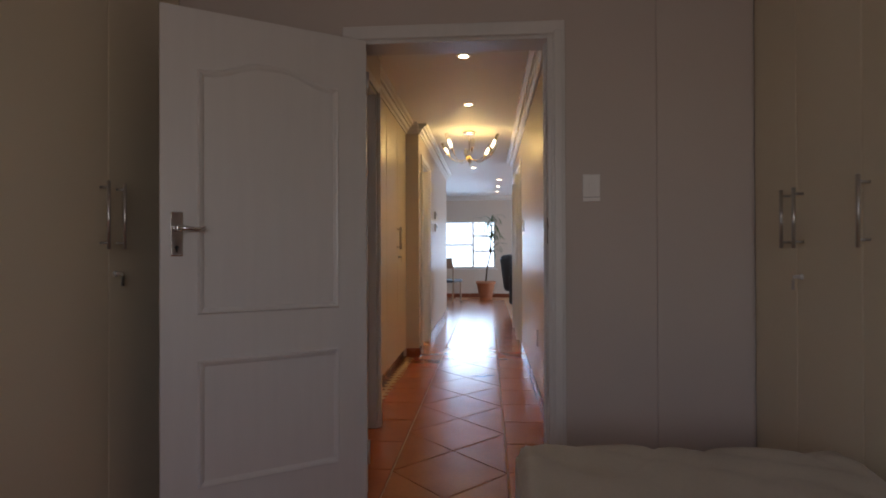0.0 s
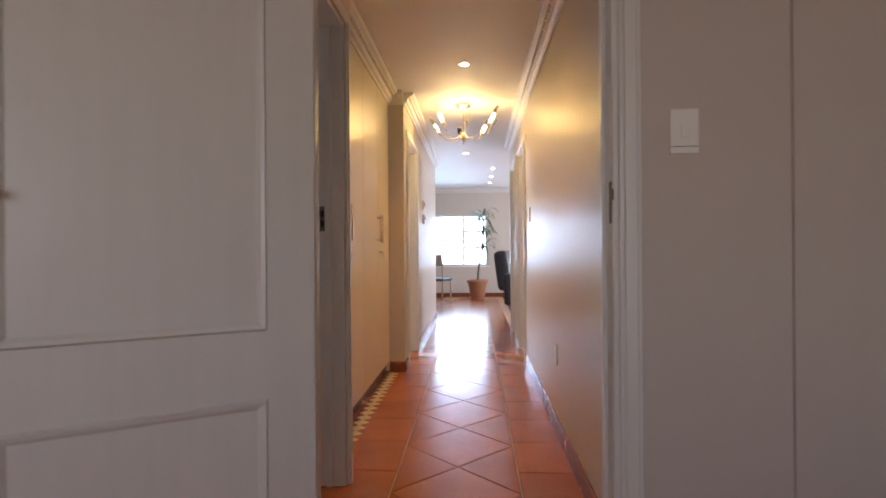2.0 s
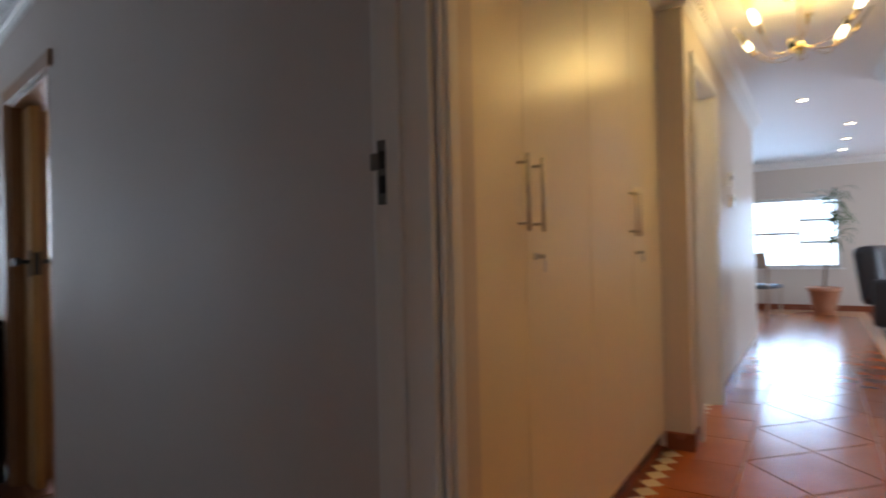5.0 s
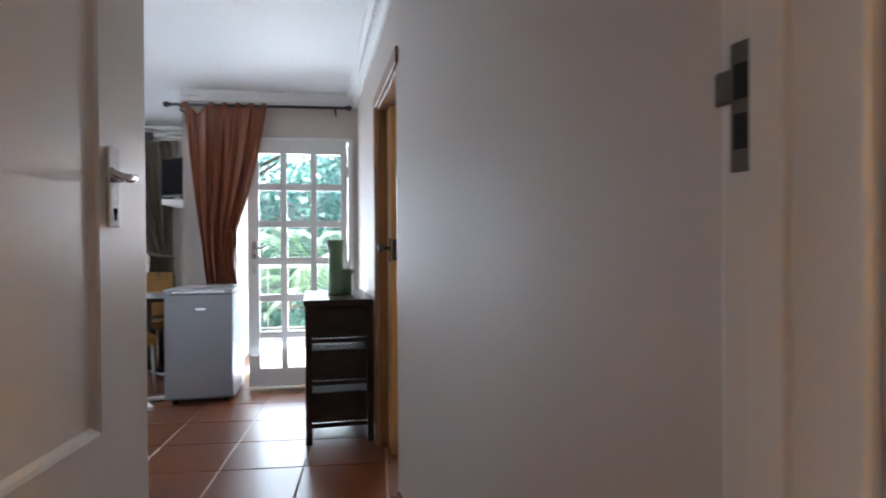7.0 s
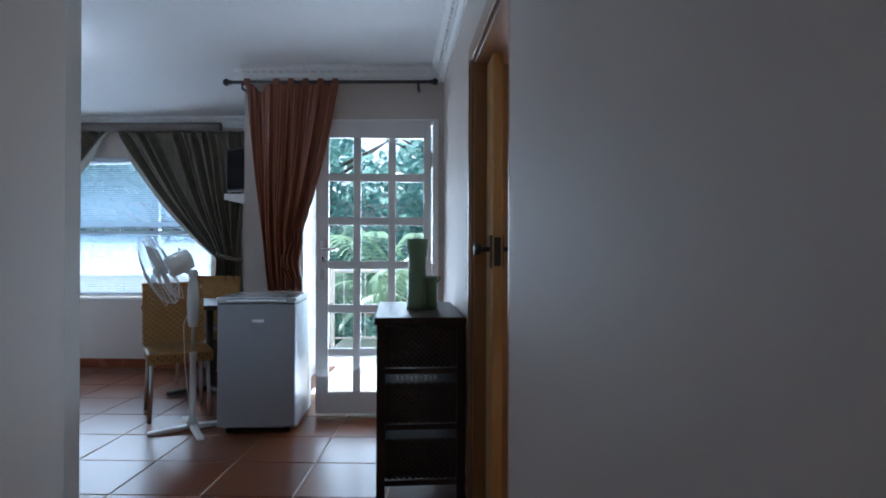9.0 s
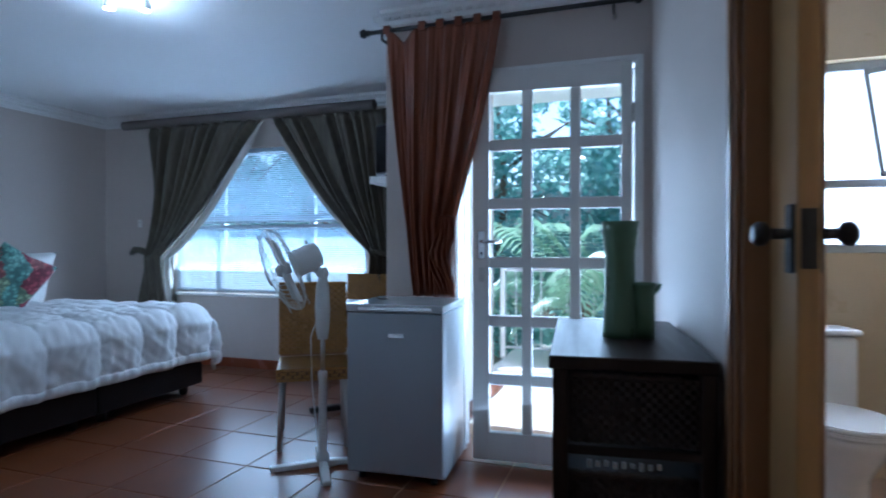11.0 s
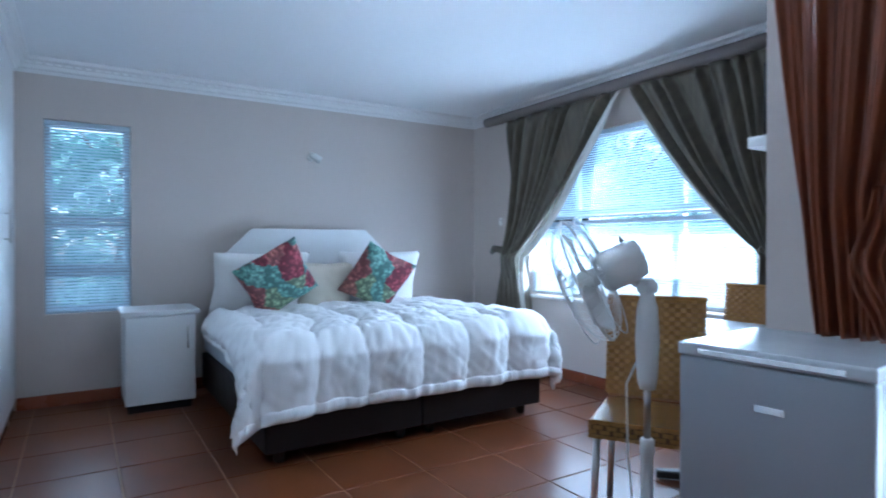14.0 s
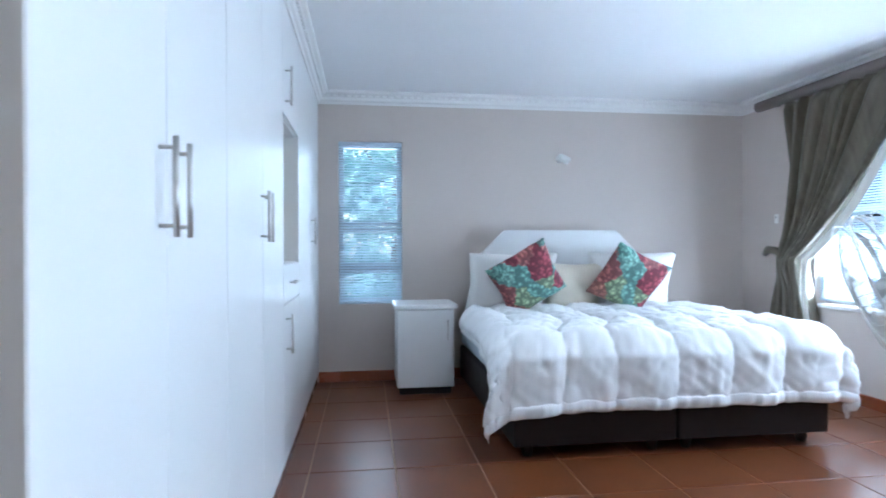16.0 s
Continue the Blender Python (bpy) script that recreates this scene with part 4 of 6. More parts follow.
M_CURT = surface("olive_striped_taffeta", (0.062, 0.051, 0.034), 0.40, 0.45, 3, 60, 0.3, stretch=(14, 1, 0.25), sheen=0.12, col2=(0.20, 0.165, 0.11))
M_LINING = surface("curtain_lining", (0.62, 0.60, 0.54), 0.8, 0.06, 6, 120, 0.2)
M_RUST = surface("rust_taffeta", (0.14, 0.030, 0.010), 0.40, 0.35, 3, 60, 0.3, stretch=(14, 1, 0.3), sheen=0.04, col2=(0.29, 0.078, 0.024))
M_PELM = surface("pelmet_taupe", (0.17, 0.14, 0.125), 0.6, 0.1, 5, 90, 0.2)


def smooth(t):
    t = max(0.0, min(1.0, t))
    return t * t * (3 - 2 * t)


def drape(m, top, tie, foot, zt, ztie, zb, name, label, mat, folds=7, lining=True, seed=1):
    """A tied-back curtain in local x (across) and z; top, tie, foot are (outer x, inner x)."""
    c = thing(name, m, label, "curtain", "curtains of the wide window")
    r_ = random.Random(seed)
    ph = [r_.uniform(-0.5, 0.5) for _ in range(40)]

    def edge(v):
        z = zt + (zb - zt) * v
        if z > ztie:
            k = (zt - z) / (zt - ztie)
            o_ = top[0] + (tie[0] - top[0]) * smooth(k)
            kk = k ** 0.92
            i_ = top[1] + (tie[1] - top[1]) * (0.72 * kk + 0.28 * kk ** 3)
        else:
            k = (ztie - z) / (ztie - zb)
            o_ = tie[0] + (foot[0] - tie[0]) * smooth(k * 1.6)
            i_ = tie[1] + (foot[1] - tie[1]) * smooth(k * 1.6)
        return o_, i_, z

    def f(u, v, off=0.0):
        o_, i_, z = edge(v)
        wdt = abs(i_ - o_)
        full = abs(top[1] - top[0])
        sq = 1 - wdt / full
        amp = 0.052 + 0.03 * sq
        uu = u + 0.035 * math.sin(11 * u + seed) + 0.02 * math.sin(27 * u + 2 * seed) + 0.012 * math.sin(6 * v + 5 * u)
        y = -amp * math.sin(2 * math.pi * folds * uu + 0.6 * math.sin(5 * v)) - 0.35 * amp * math.sin(2 * math.pi * (folds * 2.3) * uu + 3 * v + 1)
        y -= 0.05 * math.exp(-((z - ztie) / 0.18) ** 2) * math.sin(math.pi * u)
        head = smooth((zt - z) / 0.08)
        y *= 0.35 + 0.65 * head
        zz = z - 0.05 * sq * math.sin(math.pi * u) * smooth((zt - z) / 0.6)
        return Vector((o_ + (i_ - o_) * u, y + off, zz))

    bm = B()
    grid(bm, lambda u, v: f(u, v), 150, 70)
    cl = part("cloth", bm, mat, c)
    sol = cl.modifiers.new("thick", 'SOLIDIFY')
    sol.thickness = 0.003
    if lining:
        sgn = 1 if top[1] > top[0] else -1

        def lf(u, v):
            p = f(1.0, v)
            o_, i_, z = edge(v)
            wdt = 0.075 * smooth((zt - z) / 0.3) * (1 if z > ztie else 0.5) + 0.02
            return p + Vector((sgn * wdt * u, 0.014 * math.sin(3 * u) + 0.012, 0))
        bm = B()
        grid(bm, lf, 8, 60)
        ln = part("lining", bm, M_LINING, c, "pale cream lining turned at the edge")
        ln.modifiers.new("thick", 'SOLIDIFY').thickness = 0.002
    # tie band
    cx = (tie[0] + tie[1]) / 2
    wd = abs(tie[1] - tie[0]) / 2 + 0.012
    bm = B()
    pts = [(cx + wd * math.cos(a), -0.03 + 0.075 * math.sin(a), ztie + 0.03 * math.cos(a) * (1 if tie[0] < tie[1] else -1)) for a in [2 * math.pi * i / 24 for i in range(24)]]
    tube(bm, pts, 0.022, 8, True)
    part("tie_band", bm, mat, c)
    return c


MCU = MR @ pose(XW + 0.11, 0, 0, 0, 0, 90)       # local x = world y, local y = -world x
drape(MCU, (-5.17, -3.84), (-5.17, -4.96), (-5.27, -4.90), 2.36, 1.07, 0.03, "curtain", "olive striped curtain tied back beside the wide window", M_CURT, 8.5, True, 1)
drape(MCU, (-2.42, -3.74), (-2.50, -2.70), (-2.42, -2.78), 2.36, 1.12, 0.03, "curtain", "olive striped curtain tied back near the return wall", M_CURT, 8.5, True, 2)
# loose end of the left tie
bm = B()
tube(bm, [(-5.12, -0.03, 1.06), (-5.24, -0.05, 1.13), (-5.33, -0.05, 1.14), (-5.40, -0.03, 1.10)], lambda t: 0.024 + 0.012 * math.sin(math.pi * t), 10)
solo("tieback", bm, M_CURT, MCU, "olive tieback hooked to the wall beside the curtain", "tieback")
pm = thing("curtain_pelmet", MR @ pose(XW + 0.10, 0, 2.405, 0, 0, 90), "taupe padded pelmet rail above the wide window", "pelmet")
bm = B()
tube(bm, [(-5.53 + (2.83 * i / 20), -0.005, 0) for i in range(21)], 0.045, 16)
part("rail", bm, M_PELM, pm)
for x in (-5.40, -4.0, -2.85):
    bm = B()
    bx(bm, x - 0.015, x + 0.015, -0.02, 0.10, -0.02, 0.02)
    part("bracket", bm, M_PELM, pm)

# rust curtain and rod at the glazed door
rd = thing("curtain_rod", MR @ pose(XG + 0.10, 0, 2.39, 0, 0, 90), "black iron curtain rod above the glazed door", "curtain rod")
bm = B()
cyl(bm, (-1.98, 0, 0), (-0.56, 0, 0), 0.0125, 0.0125, 14)
part("rod", bm, M_BLACKM, rd)
for x, s in ((-1.98, -1), (-0.56, 1)):
    bm = B()
    lathe(bm, ((0.013, 0.0), (0.020, 0.006), (0.012, 0.014), (0.026, 0.03), (0.022, 0.05), (0.006, 0.06)), 16, Matrix.Translation((x, 0, 0)) @ Matrix.Rotation(radians(90 * s), 4, 'Y'))
    part("finial", bm, M_BLACKM, rd)
for x in (-1.90, -0.64):
    bm = B()
    cyl(bm, (x, 0.0, -0.0), (x, 0.0, -0.05), 0.008, 0.008, 8)
    cyl(bm, (x, 0.0, -0.045), (x, 0.098, -0.045), 0.008, 0.008, 8)
    part("bracket", bm, M_BLACKM, rd)
rc_ = thing("red_curtain", MR @ pose(XG + 0.115, 0, 0, 0, 0, 90), "rust-red taffeta tab curtain gathered towards the fridge", "curtain")


def rust(u, v):
    z = 2.375 + (0.90 - 2.375) * v
    a = -1.868 + 0.168 * v
    k = min(1.0, v / 0.72)
    b_ = -1.205 - 0.255 * (0.72 * k + 0.28 * k * k)
    sag = 0.06 * math.exp(-((u - 0.16) / 0.06) ** 2) * (1 - smooth(v * 5))
    n1 = noise.noise(Vector((u * 2.6, v * 1.4, 4)))
    n2 = noise.noise(Vector((u * 6, v * 2.2, 8)))
    lean = u + 0.10 * v * (1 - u)                      # folds run towards the gathered side
    y = -(0.016 + 0.016 * v) * math.sin(2 * math.pi * 5.5 * lean + 1.6 * n1) - 0.007 * math.sin(2 * math.pi * 13 * lean + 3 * n2)
    y -= 0.004 * math.sin(2 * math.pi * 24 * lean + 4 * n1) - 0.012 * n2
    return Vector((a + (b_ - a) * u, y * (0.35 + 0.65 * smooth(v * 5)), z - sag))


bm = B()
grid(bm, rust, 130, 70)
cl = part("cloth", bm, M_RUST, rc_)
cl.modifiers.new("thick", 'SOLIDIFY').thickness = 0.003


def rust_tail(u, v):
    z = 1.34 + (0.905 - 1.34) * v
    w = 0.035 + 0.085 * math.sin(math.pi * min(1.0, 0.15 + 0.75 * v))
    b_ = -1.462 + 0.012 * math.sin(9 * v)
    y = -0.035 - 0.018 * math.sin(2 * math.pi * 3 * u + 3 * v) - 0.009 * math.sin(2 * math.pi * 7 * u - 6 * v) - 0.008 * noise.noise(Vector((u * 5, v * 9, 1)))
    return Vector((b_ - w * (1 - u), y, z))


bm = B()
grid(bm, rust_tail, 40, 30)
tl = part("gathered_edge", bm, M_RUST, rc_)
tl.modifiers.new("thick", 'SOLIDIFY').thickness = 0.003
for i in range(7):
    x = -1.86 + 0.105 * i
    if i == 1:
        continue
    bm = B()
    tube(bm, [(x, 0.019 * math.cos(a), 0.0 + 2.39 + 0.021 * math.sin(a)) for a in [2 * math.pi * k / 14 for k in range(14)]], 0.004, 6, True)
    bx(bm, x - 0.02, x + 0.02, -0.018, -0.014, 2.36, 2.40)
    bx(bm, x - 0.02, x + 0.02, 0.014, 0.018, 2.36, 2.40)
    bx(bm, x - 0.02, x + 0.02, -0.018, 0.018, 2.4045, 2.408)
    part("tab", bm, M_RUST, rc_)

# glazed door
door_frame("door_frame_glazed", MR @ pose(XG, -1.50, 0, 0, 0, 90), 0.98, 2.13, 0.22, M_WHITE, "white frame of the glazed garden door", cover=0.03)
gd = thing("glazed_door", MR @ pose(XG - 0.03, -0.555, 0, 0, 0, 270 + 4.0), "white timber garden door with eighteen glass panes standing ajar", "door")
GW, GH = 0.825, 2.118
xs = [0.055, 0.255, 0.31, 0.505, 0.56, 0.735]
zb = [0.17 + 0.3155 * i for i in range(6)]
bm = B()
for a, b_ in ((0, 0.055), (0.735, GW)):
    bx(bm, a, b_, 0, 0.042, 0.02, GH, 0.003)
bx(bm, 0.055, 0.735, 0, 0.042, 0.02, zb[0], 0.003)
bx(bm, 0.055, 0.735, 0, 0.042, zb[5] + 0.255, GH, 0.003)
part("stiles_and_rails", bm, M_DOOR, gd)
for a, b_ in ((0.255, 0.31), (0.505, 0.56)):
    bm = B()
    bx(bm, a, b_, 0.003, 0.039, zb[0], zb[5] + 0.255, 0.006)
    part("upright_bar", bm, M_DOOR, gd)
for i in range(5):
    bm = B()
    bx(bm, 0.055, 0.735, 0.005, 0.037, zb[i] + 0.255, zb[i + 1], 0.006)
    part("cross_bar", bm, M_DOOR, gd)
for i in range(6):
    for a, b_ in ((0.05, 0.26), (0.305, 0.51), (0.555, 0.74)):
        bm = B()
        bx(bm, a, b_, 0.019, 0.023, zb[i] - 0.004, zb[i] + 0.259)
        g_ = part("pane", bm, M_GLASS, gd)
        g_.visible_shadow = False
lever_handle(gd, 0.775, 1.20, 0.042, 1, -1, M_CHROME, 0.15)
lever_handle(gd, 0.775, 1.20, 0.0, -1, -1, M_CHROME, 0.15)
bm = B()
bx(bm, 0.76, 0.79, 0.042, 0.056, 0.98, 1.06, 0.003)
part("bolt", bm, M_STEEL, gd)
for z in (0.3, 1.05, 1.85):
    bm = B()
    cyl(bm, (-0.004, 0.046, z - 0.05), (-0.004, 0.046, z + 0.05), 0.007, 0.007, 8)
    part("hinge", bm, M_STEEL, gd)

# ---- bed ----
BX0, BX1, BY0, BY1 = -5.33, -3.43, -5.66, -3.85
M_BASE = surface("dark_faux_leather", (0.016, 0.012, 0.012), 0.5, 0.3, 8, 90, 0.3, spec=0.25)
M_DUVET = surface("white_duvet_cotton", (0.80, 0.80, 0.80), 0.85, 0.03, 5, 160, 0.25, sheen=0.2)
M_PILL = surface("white_pillow", (0.80, 0.79, 0.76), 0.85, 0.04, 7, 160, 0.25, sheen=0.2)
M_PILLC = surface("cream_pillow", (0.66, 0.60, 0.49), 0.85, 0.06, 7, 160, 0.25, sheen=0.2)
gbs = "split bases of the double bed"
for a, b_ in ((BX0, -4.385), (-4.375, BX1)):
    t_ = thing("divan", MR @ pose(a, BY0, 0), "dark brown upholstered half of the double bed", "divan", gbs)
    w = b_ - a
    bm = B()
    bx(bm, 0, w, 0, BY1 - BY0, 0.075, 0.335, 0.012, None, 2)
    part("box", bm, M_BASE, t_)
    for x in (0.10, w - 0.10):
        for y in (0.12, BY1 - BY0 - 0.10):
            bm = B()
            lathe(bm, ((0.026, 0.0), (0.034, 0.03), (0.030, 0.078)), 14, pose(x, y, 0))
            part("foot", bm, M_DARKW, t_)
M_MATT = surface("mattress_blue_white", (0.52, 0.56, 0.62), 0.8, 0.06, 8, 120, 0.3)
bm = B()
bx(bm, BX0 + 0.01, BX1 - 0.01, BY0, BY1 - 0.02, 0.336, 0.625, 0.04, None, 3)
solo("bed_mattress", bm, M_MATT, MR, "pale blue-white mattress under the duvet", "mattress")

dv = thing("duvet", MR, "puffy white quilted duvet spread over the bed", "duvet")


def duvet_point(u, v):
    W = BX1 - BX0
    L = 1.52
    hangR, hangL, hangF = 0.36, 0.13 + 0.26 * smooth((v - 0.35) / 0.6), 0.31 + 0.05 * smooth((u - 0.7) / 0.3)
    sx = -hangR + u * (W + hangR + hangL)
    sy = v * (L + hangF)
    # puffs: long channels down the bed crossed by soft seams
    ch_ = abs(math.sin(math.pi * (u * 8.0 + 0.22 * noise.noise(Vector((u * 4, v * 5, 7.0))) + 0.08 * math.sin(5 * v)))) ** 0.45
    cr = abs(math.sin(math.pi * (v * 3.4 + 0.3 + 0.25 * noise.noise(Vector((u * 5, v * 4, 2.0)))))) ** 0.6
    top_k = smooth((L - sy) / 0.35)                     # crossed by seams on top, plain channels where it hangs
    puff = 0.044 * ch_ * (1 - top_k * 0.5 * (1 - cr))
    crease = 0.55 - abs(noise.noise(Vector((u * 17 + 2.2 * math.sin(7 * v), v * 5 + 2 * u, 6.0)))) * 2.4
    wr = 0.016 * noise.noise(Vector((u * 7, v * 7, 1.0))) + 0.010 * max(0.0, crease) * (1 - 0.6 * top_k) + 0.012 * noise.noise(Vector((u * 38, v * 16, 3.0))) + 0.007 * noise.noise(Vector((u * 70, v * 26, 5.0))) - 0.016 * max(0.0, 0.35 - abs(noise.noise(Vector((u * 13 + 3 * v, v * 9 - 4 * u, 9.0)))) * 2.2)
    r = 0.10
    zt_ = 0.66 + puff + wr
    x, y, z = BX0 + sx, BY1 - L + 0.02 + sy, zt_

    def roll(d):
        """past an edge by d along the cloth: how far out and how far down"""
        if d <= -r:
            return d, 0.0
        a = min(math.pi / 2, (d + r) / r * 0.9)
        if a < math.pi / 2:
            return -r + r * math.sin(a), r * (1 - math.cos(a))
        return 0.0, r + (d + r - r * math.pi / 2 / 0.9)
    out_f, down_f = roll(sy - L)
    bulge = (puff + wr) * 1.1
    dR, dL = -sx, sx - W
    dz = 0.0
    nx_, ny_ = 0.0, 0.0
    if dR > -r:
        o_, dn_ = roll(dR)
        x = BX0 - o_ - bulge * smooth(dn_ / 0.1) - 0.05
        dz = max(dz, dn_)
    elif dL > -r:
        o_, dn_ = roll(dL)
        x = BX1 + o_ + bulge * smooth(dn_ / 0.1) + 0.02 + 0.11 * smooth(dn_ / 0.35) * smooth((v - 0.55) / 0.45)
        dz = max(dz, dn_)
    if sy - L > -r:
        y = BY1 + 0.02 + out_f + bulge * smooth(down_f / 0.1)
        dz = max(dz, down_f) + 0.18 * min(dz, down_f)
        y += 0.03 * math.sin(u * 50 + 2 * noise.noise(Vector((u * 5, 0, 0)))) * smooth(down_f / 0.3) * 0.4
    if dz > 0:
        z = 0.66 + (puff + wr) * (1 - smooth(dz / 0.08)) - dz
    return Vector((x, y, max(0.17, z)))


bm = B()
grid(bm, duvet_point, 190, 150)
top_ = part("quilted_cover", bm, M_DUVET, dv)
top_.modifiers.new("thick", 'SOLIDIFY').thickness = -0.012
bm = B()


def hem_band(u, v):
    a = 2 * math.pi * u
    p = duvet_point(v, 1.0)
    k = noise.noise(Vector((v * 26, 0.5, 3.0)))
    puffy = 0.014 + 0.007 * abs(math.sin(v * 40 + 2 * k))
    return p + Vector((0, 0.006 + puffy * math.cos(a) + 0.012 * k, -0.016 + 0.036 * math.sin(a) + 0.008 * k))


grid(bm, hem_band, 10, 220, True)
part("hem", bm, M_DUVET, dv)
hem = [duvet_point(1.0, i / 60) for i in range(61)]
bm = B()
tube(bm, hem, 0.016, 8)
part("hem", bm, M_DUVET, dv)


def cushion(name, m, w, h, t, mat, label, seed, group="", ears=0.08):
    n_ = 26
    c = thing(name, m, label, "cushion" if "cushion" in name else "pillow", group)
    bm = B()
    r_ = random.Random(seed)
    off = r_.uniform(0, 50)
    for s in (1, -1):
        def g(u, v):
            a, b_ = (u - 0.5) * 2, (v - 0.5) * 2
            pin = 1 - ears * (1 - abs(a * b_)) * max(abs(a), abs(b_)) ** 3
            prof = (max(0, 1 - a ** 4) * max(0, 1 - b_ ** 4)) ** 0.55
            nn = noise.noise(Vector((a * 2.2 + off, b_ * 2.2, s * 3))) * 0.10 + noise.noise(Vector((a * 6 + off, b_ * 6, s))) * 0.03
            return Vector((a * w / 2 * pin, s * t / 2 * prof * (1 + nn), h / 2 + b_ * h / 2 * pin))
        grid(bm, g, n_, n_)
    bmesh.ops.remove_doubles(bm, verts=bm.verts, dist=0.0008)
    part("cover", bm, mat, c)
    return c


def floral():
    """Large dahlia heads, each of one colour, with rings of small petals."""
    ma, n, l, p = nodes("floral_print")
    tc = n.new("ShaderNodeTexCoord")
    big = n.new("ShaderNodeTexVoronoi")
    big.inputs["Scale"].default_value = 6.2
    big.inputs["Randomness"].default_value = 0.9
    wob = n.new("ShaderNodeTexNoise")
    wob.inputs["Scale"].default_value = 26
    sh = n.new("ShaderNodeVectorMath")
    sh.operation = 'MULTIPLY_ADD'
    sh.inputs[1].default_value = (0.05, 0.0, 0.05)
    l.new(tc.outputs["Object"], wob.inputs["Vector"])
    l.new(wob.outputs["Color"], sh.inputs[0])
    flat = n.new("ShaderNodeVectorMath")
    flat.operation = 'MULTIPLY'
    flat.inputs[1].default_value = (1.0, 0.0, 1.0)
    l.new(tc.outputs["Object"], flat.inputs[0])
    l.new(flat.outputs[0], sh.inputs[2])
    l.new(sh.outputs[0], big.inputs["Vector"])
    sep = n.new("ShaderNodeSeparateColor")
    l.new(big.outputs["Color"], sep.inputs[0])
    r1 = n.new("ShaderNodeValToRGB")
    e = r1.color_ramp.elements
    bands = ((0.20, (0.66, 0.27, 0.20, 1)), (0.40, (0.24, 0.50, 0.40, 1)), (0.58, (0.44, 0.07, 0.10, 1)), (0.72, (0.38, 0.50, 0.28, 1)), (0.86, (0.60, 0.20, 0.18, 1)), (1.0, (0.32, 0.60, 0.48, 1)))
    e[0].position, e[0].color = 0.0, bands[0][1]
    e[1].position, e[1].color = 1.0, bands[-1][1]
    for (pos, col), (_, nxt) in zip(bands, bands[1:]):
        q = e.new(pos - 0.008)
        q.color = col
        q = e.new(pos + 0.008)
        q.color = nxt
    l.new(sep.outputs[0], r1.inputs[0])
    small = n.new("ShaderNodeTexVoronoi")
    small.inputs["Scale"].default_value = 32
    small.inputs["Randomness"].default_value = 0.75
    l.new(sh.outputs[0], small.inputs["Vector"])
    r2 = n.new("ShaderNodeValToRGB")
    r2.color_ramp.elements[0].position, r2.color_ramp.elements[0].color = 0.12, (1.0, 1.0, 1.0, 1)
    r2.color_ramp.elements[1].position, r2.color_ramp.elements[1].color = 0.62, (0.20, 0.20, 0.24, 1)
    l.new(small.outputs["Distance"], r2.inputs[0])
    mx = n.new("ShaderNodeMix")
    mx.data_type, mx.blend_type = 'RGBA', 'MULTIPLY'
    mx.inputs[0].default_value = 0.9
    l.new(r1.outputs[0], mx.inputs[6])
    l.new(r2.outputs[0], mx.inputs[7])
    hl = n.new("ShaderNodeMapRange")
    hl.inputs["From Min"].default_value, hl.inputs["From Max"].default_value = 0.0, 0.30
    hl.inputs["To Min"].default_value, hl.inputs["To Max"].default_value = 0.12, 0.0
    l.new(small.outputs["Distance"], hl.inputs[0])
    m2 = n.new("ShaderNodeMix")
    m2.data_type = 'RGBA'
    m2.inputs[7].default_value = (0.80, 0.74, 0.66, 1)
    l.new(hl.outputs[0], m2.inputs[0])
    l.new(mx.outputs[2], m2.inputs[6])
    l.new(m2.outputs[2], p.inputs["Base Color"])
    p.inputs["Roughness"].default_value = 0.8
    bp = n.new("ShaderNodeBump")
    bp.inputs["Strength"].default_value = 0.25
    bp.inputs["Distance"].default_value = 0.003
    l.new(small.outputs["Distance"], bp.inputs["Height"])
    l.new(bp.outputs[0], p.inputs["Normal"])
    return ma


M_FLORAL = floral()
ZB = 0.635
cushion("pillow", MR @ pose(-3.80, -5.46, ZB, -20, 0, 4), 0.74, 0.52, 0.20, M_PILL, "large white pillow propped against the headboard", 1, "pillows on the bed")
cushion("pillow", MR @ pose(-4.82, -5.46, ZB, -20, 0, -4), 0.74, 0.52, 0.20, M_PILL, "large white pillow propped against the headboard", 2, "pillows on the bed")
cushion("pillow", MR @ pose(-4.33, -5.40, ZB, -16, 0, 0), 0.46, 0.42, 0.16, M_PILLC, "small cream pillow between the white ones", 3, "pillows on the bed")
cushion("cushion", MR @ pose(-3.86, -5.20, ZB + 0.055, -24, 0, 6) @ Matrix.Translation((0, 0, 0.24)) @ Matrix.Rotation(radians(33), 4, 'Y') @ Matrix.Translation((0, 0, -0.23)), 0.50, 0.50, 0.17, M_FLORAL, "coral and green floral cushion leaning on the pillows", 5, "floral cushions")
cushion("cushion", MR @ pose(-4.70, -5.22, ZB + 0.05, -24, 0, -8) @ Matrix.Translation((0, 0, 0.23)) @ Matrix.Rotation(radians(-28), 4, 'Y') @ Matrix.Translation((0, 0, -0.23)), 0.49, 0.49, 0.17, M_FLORAL, "coral and green floral cushion beside the cream pillow", 8, "floral cushions")

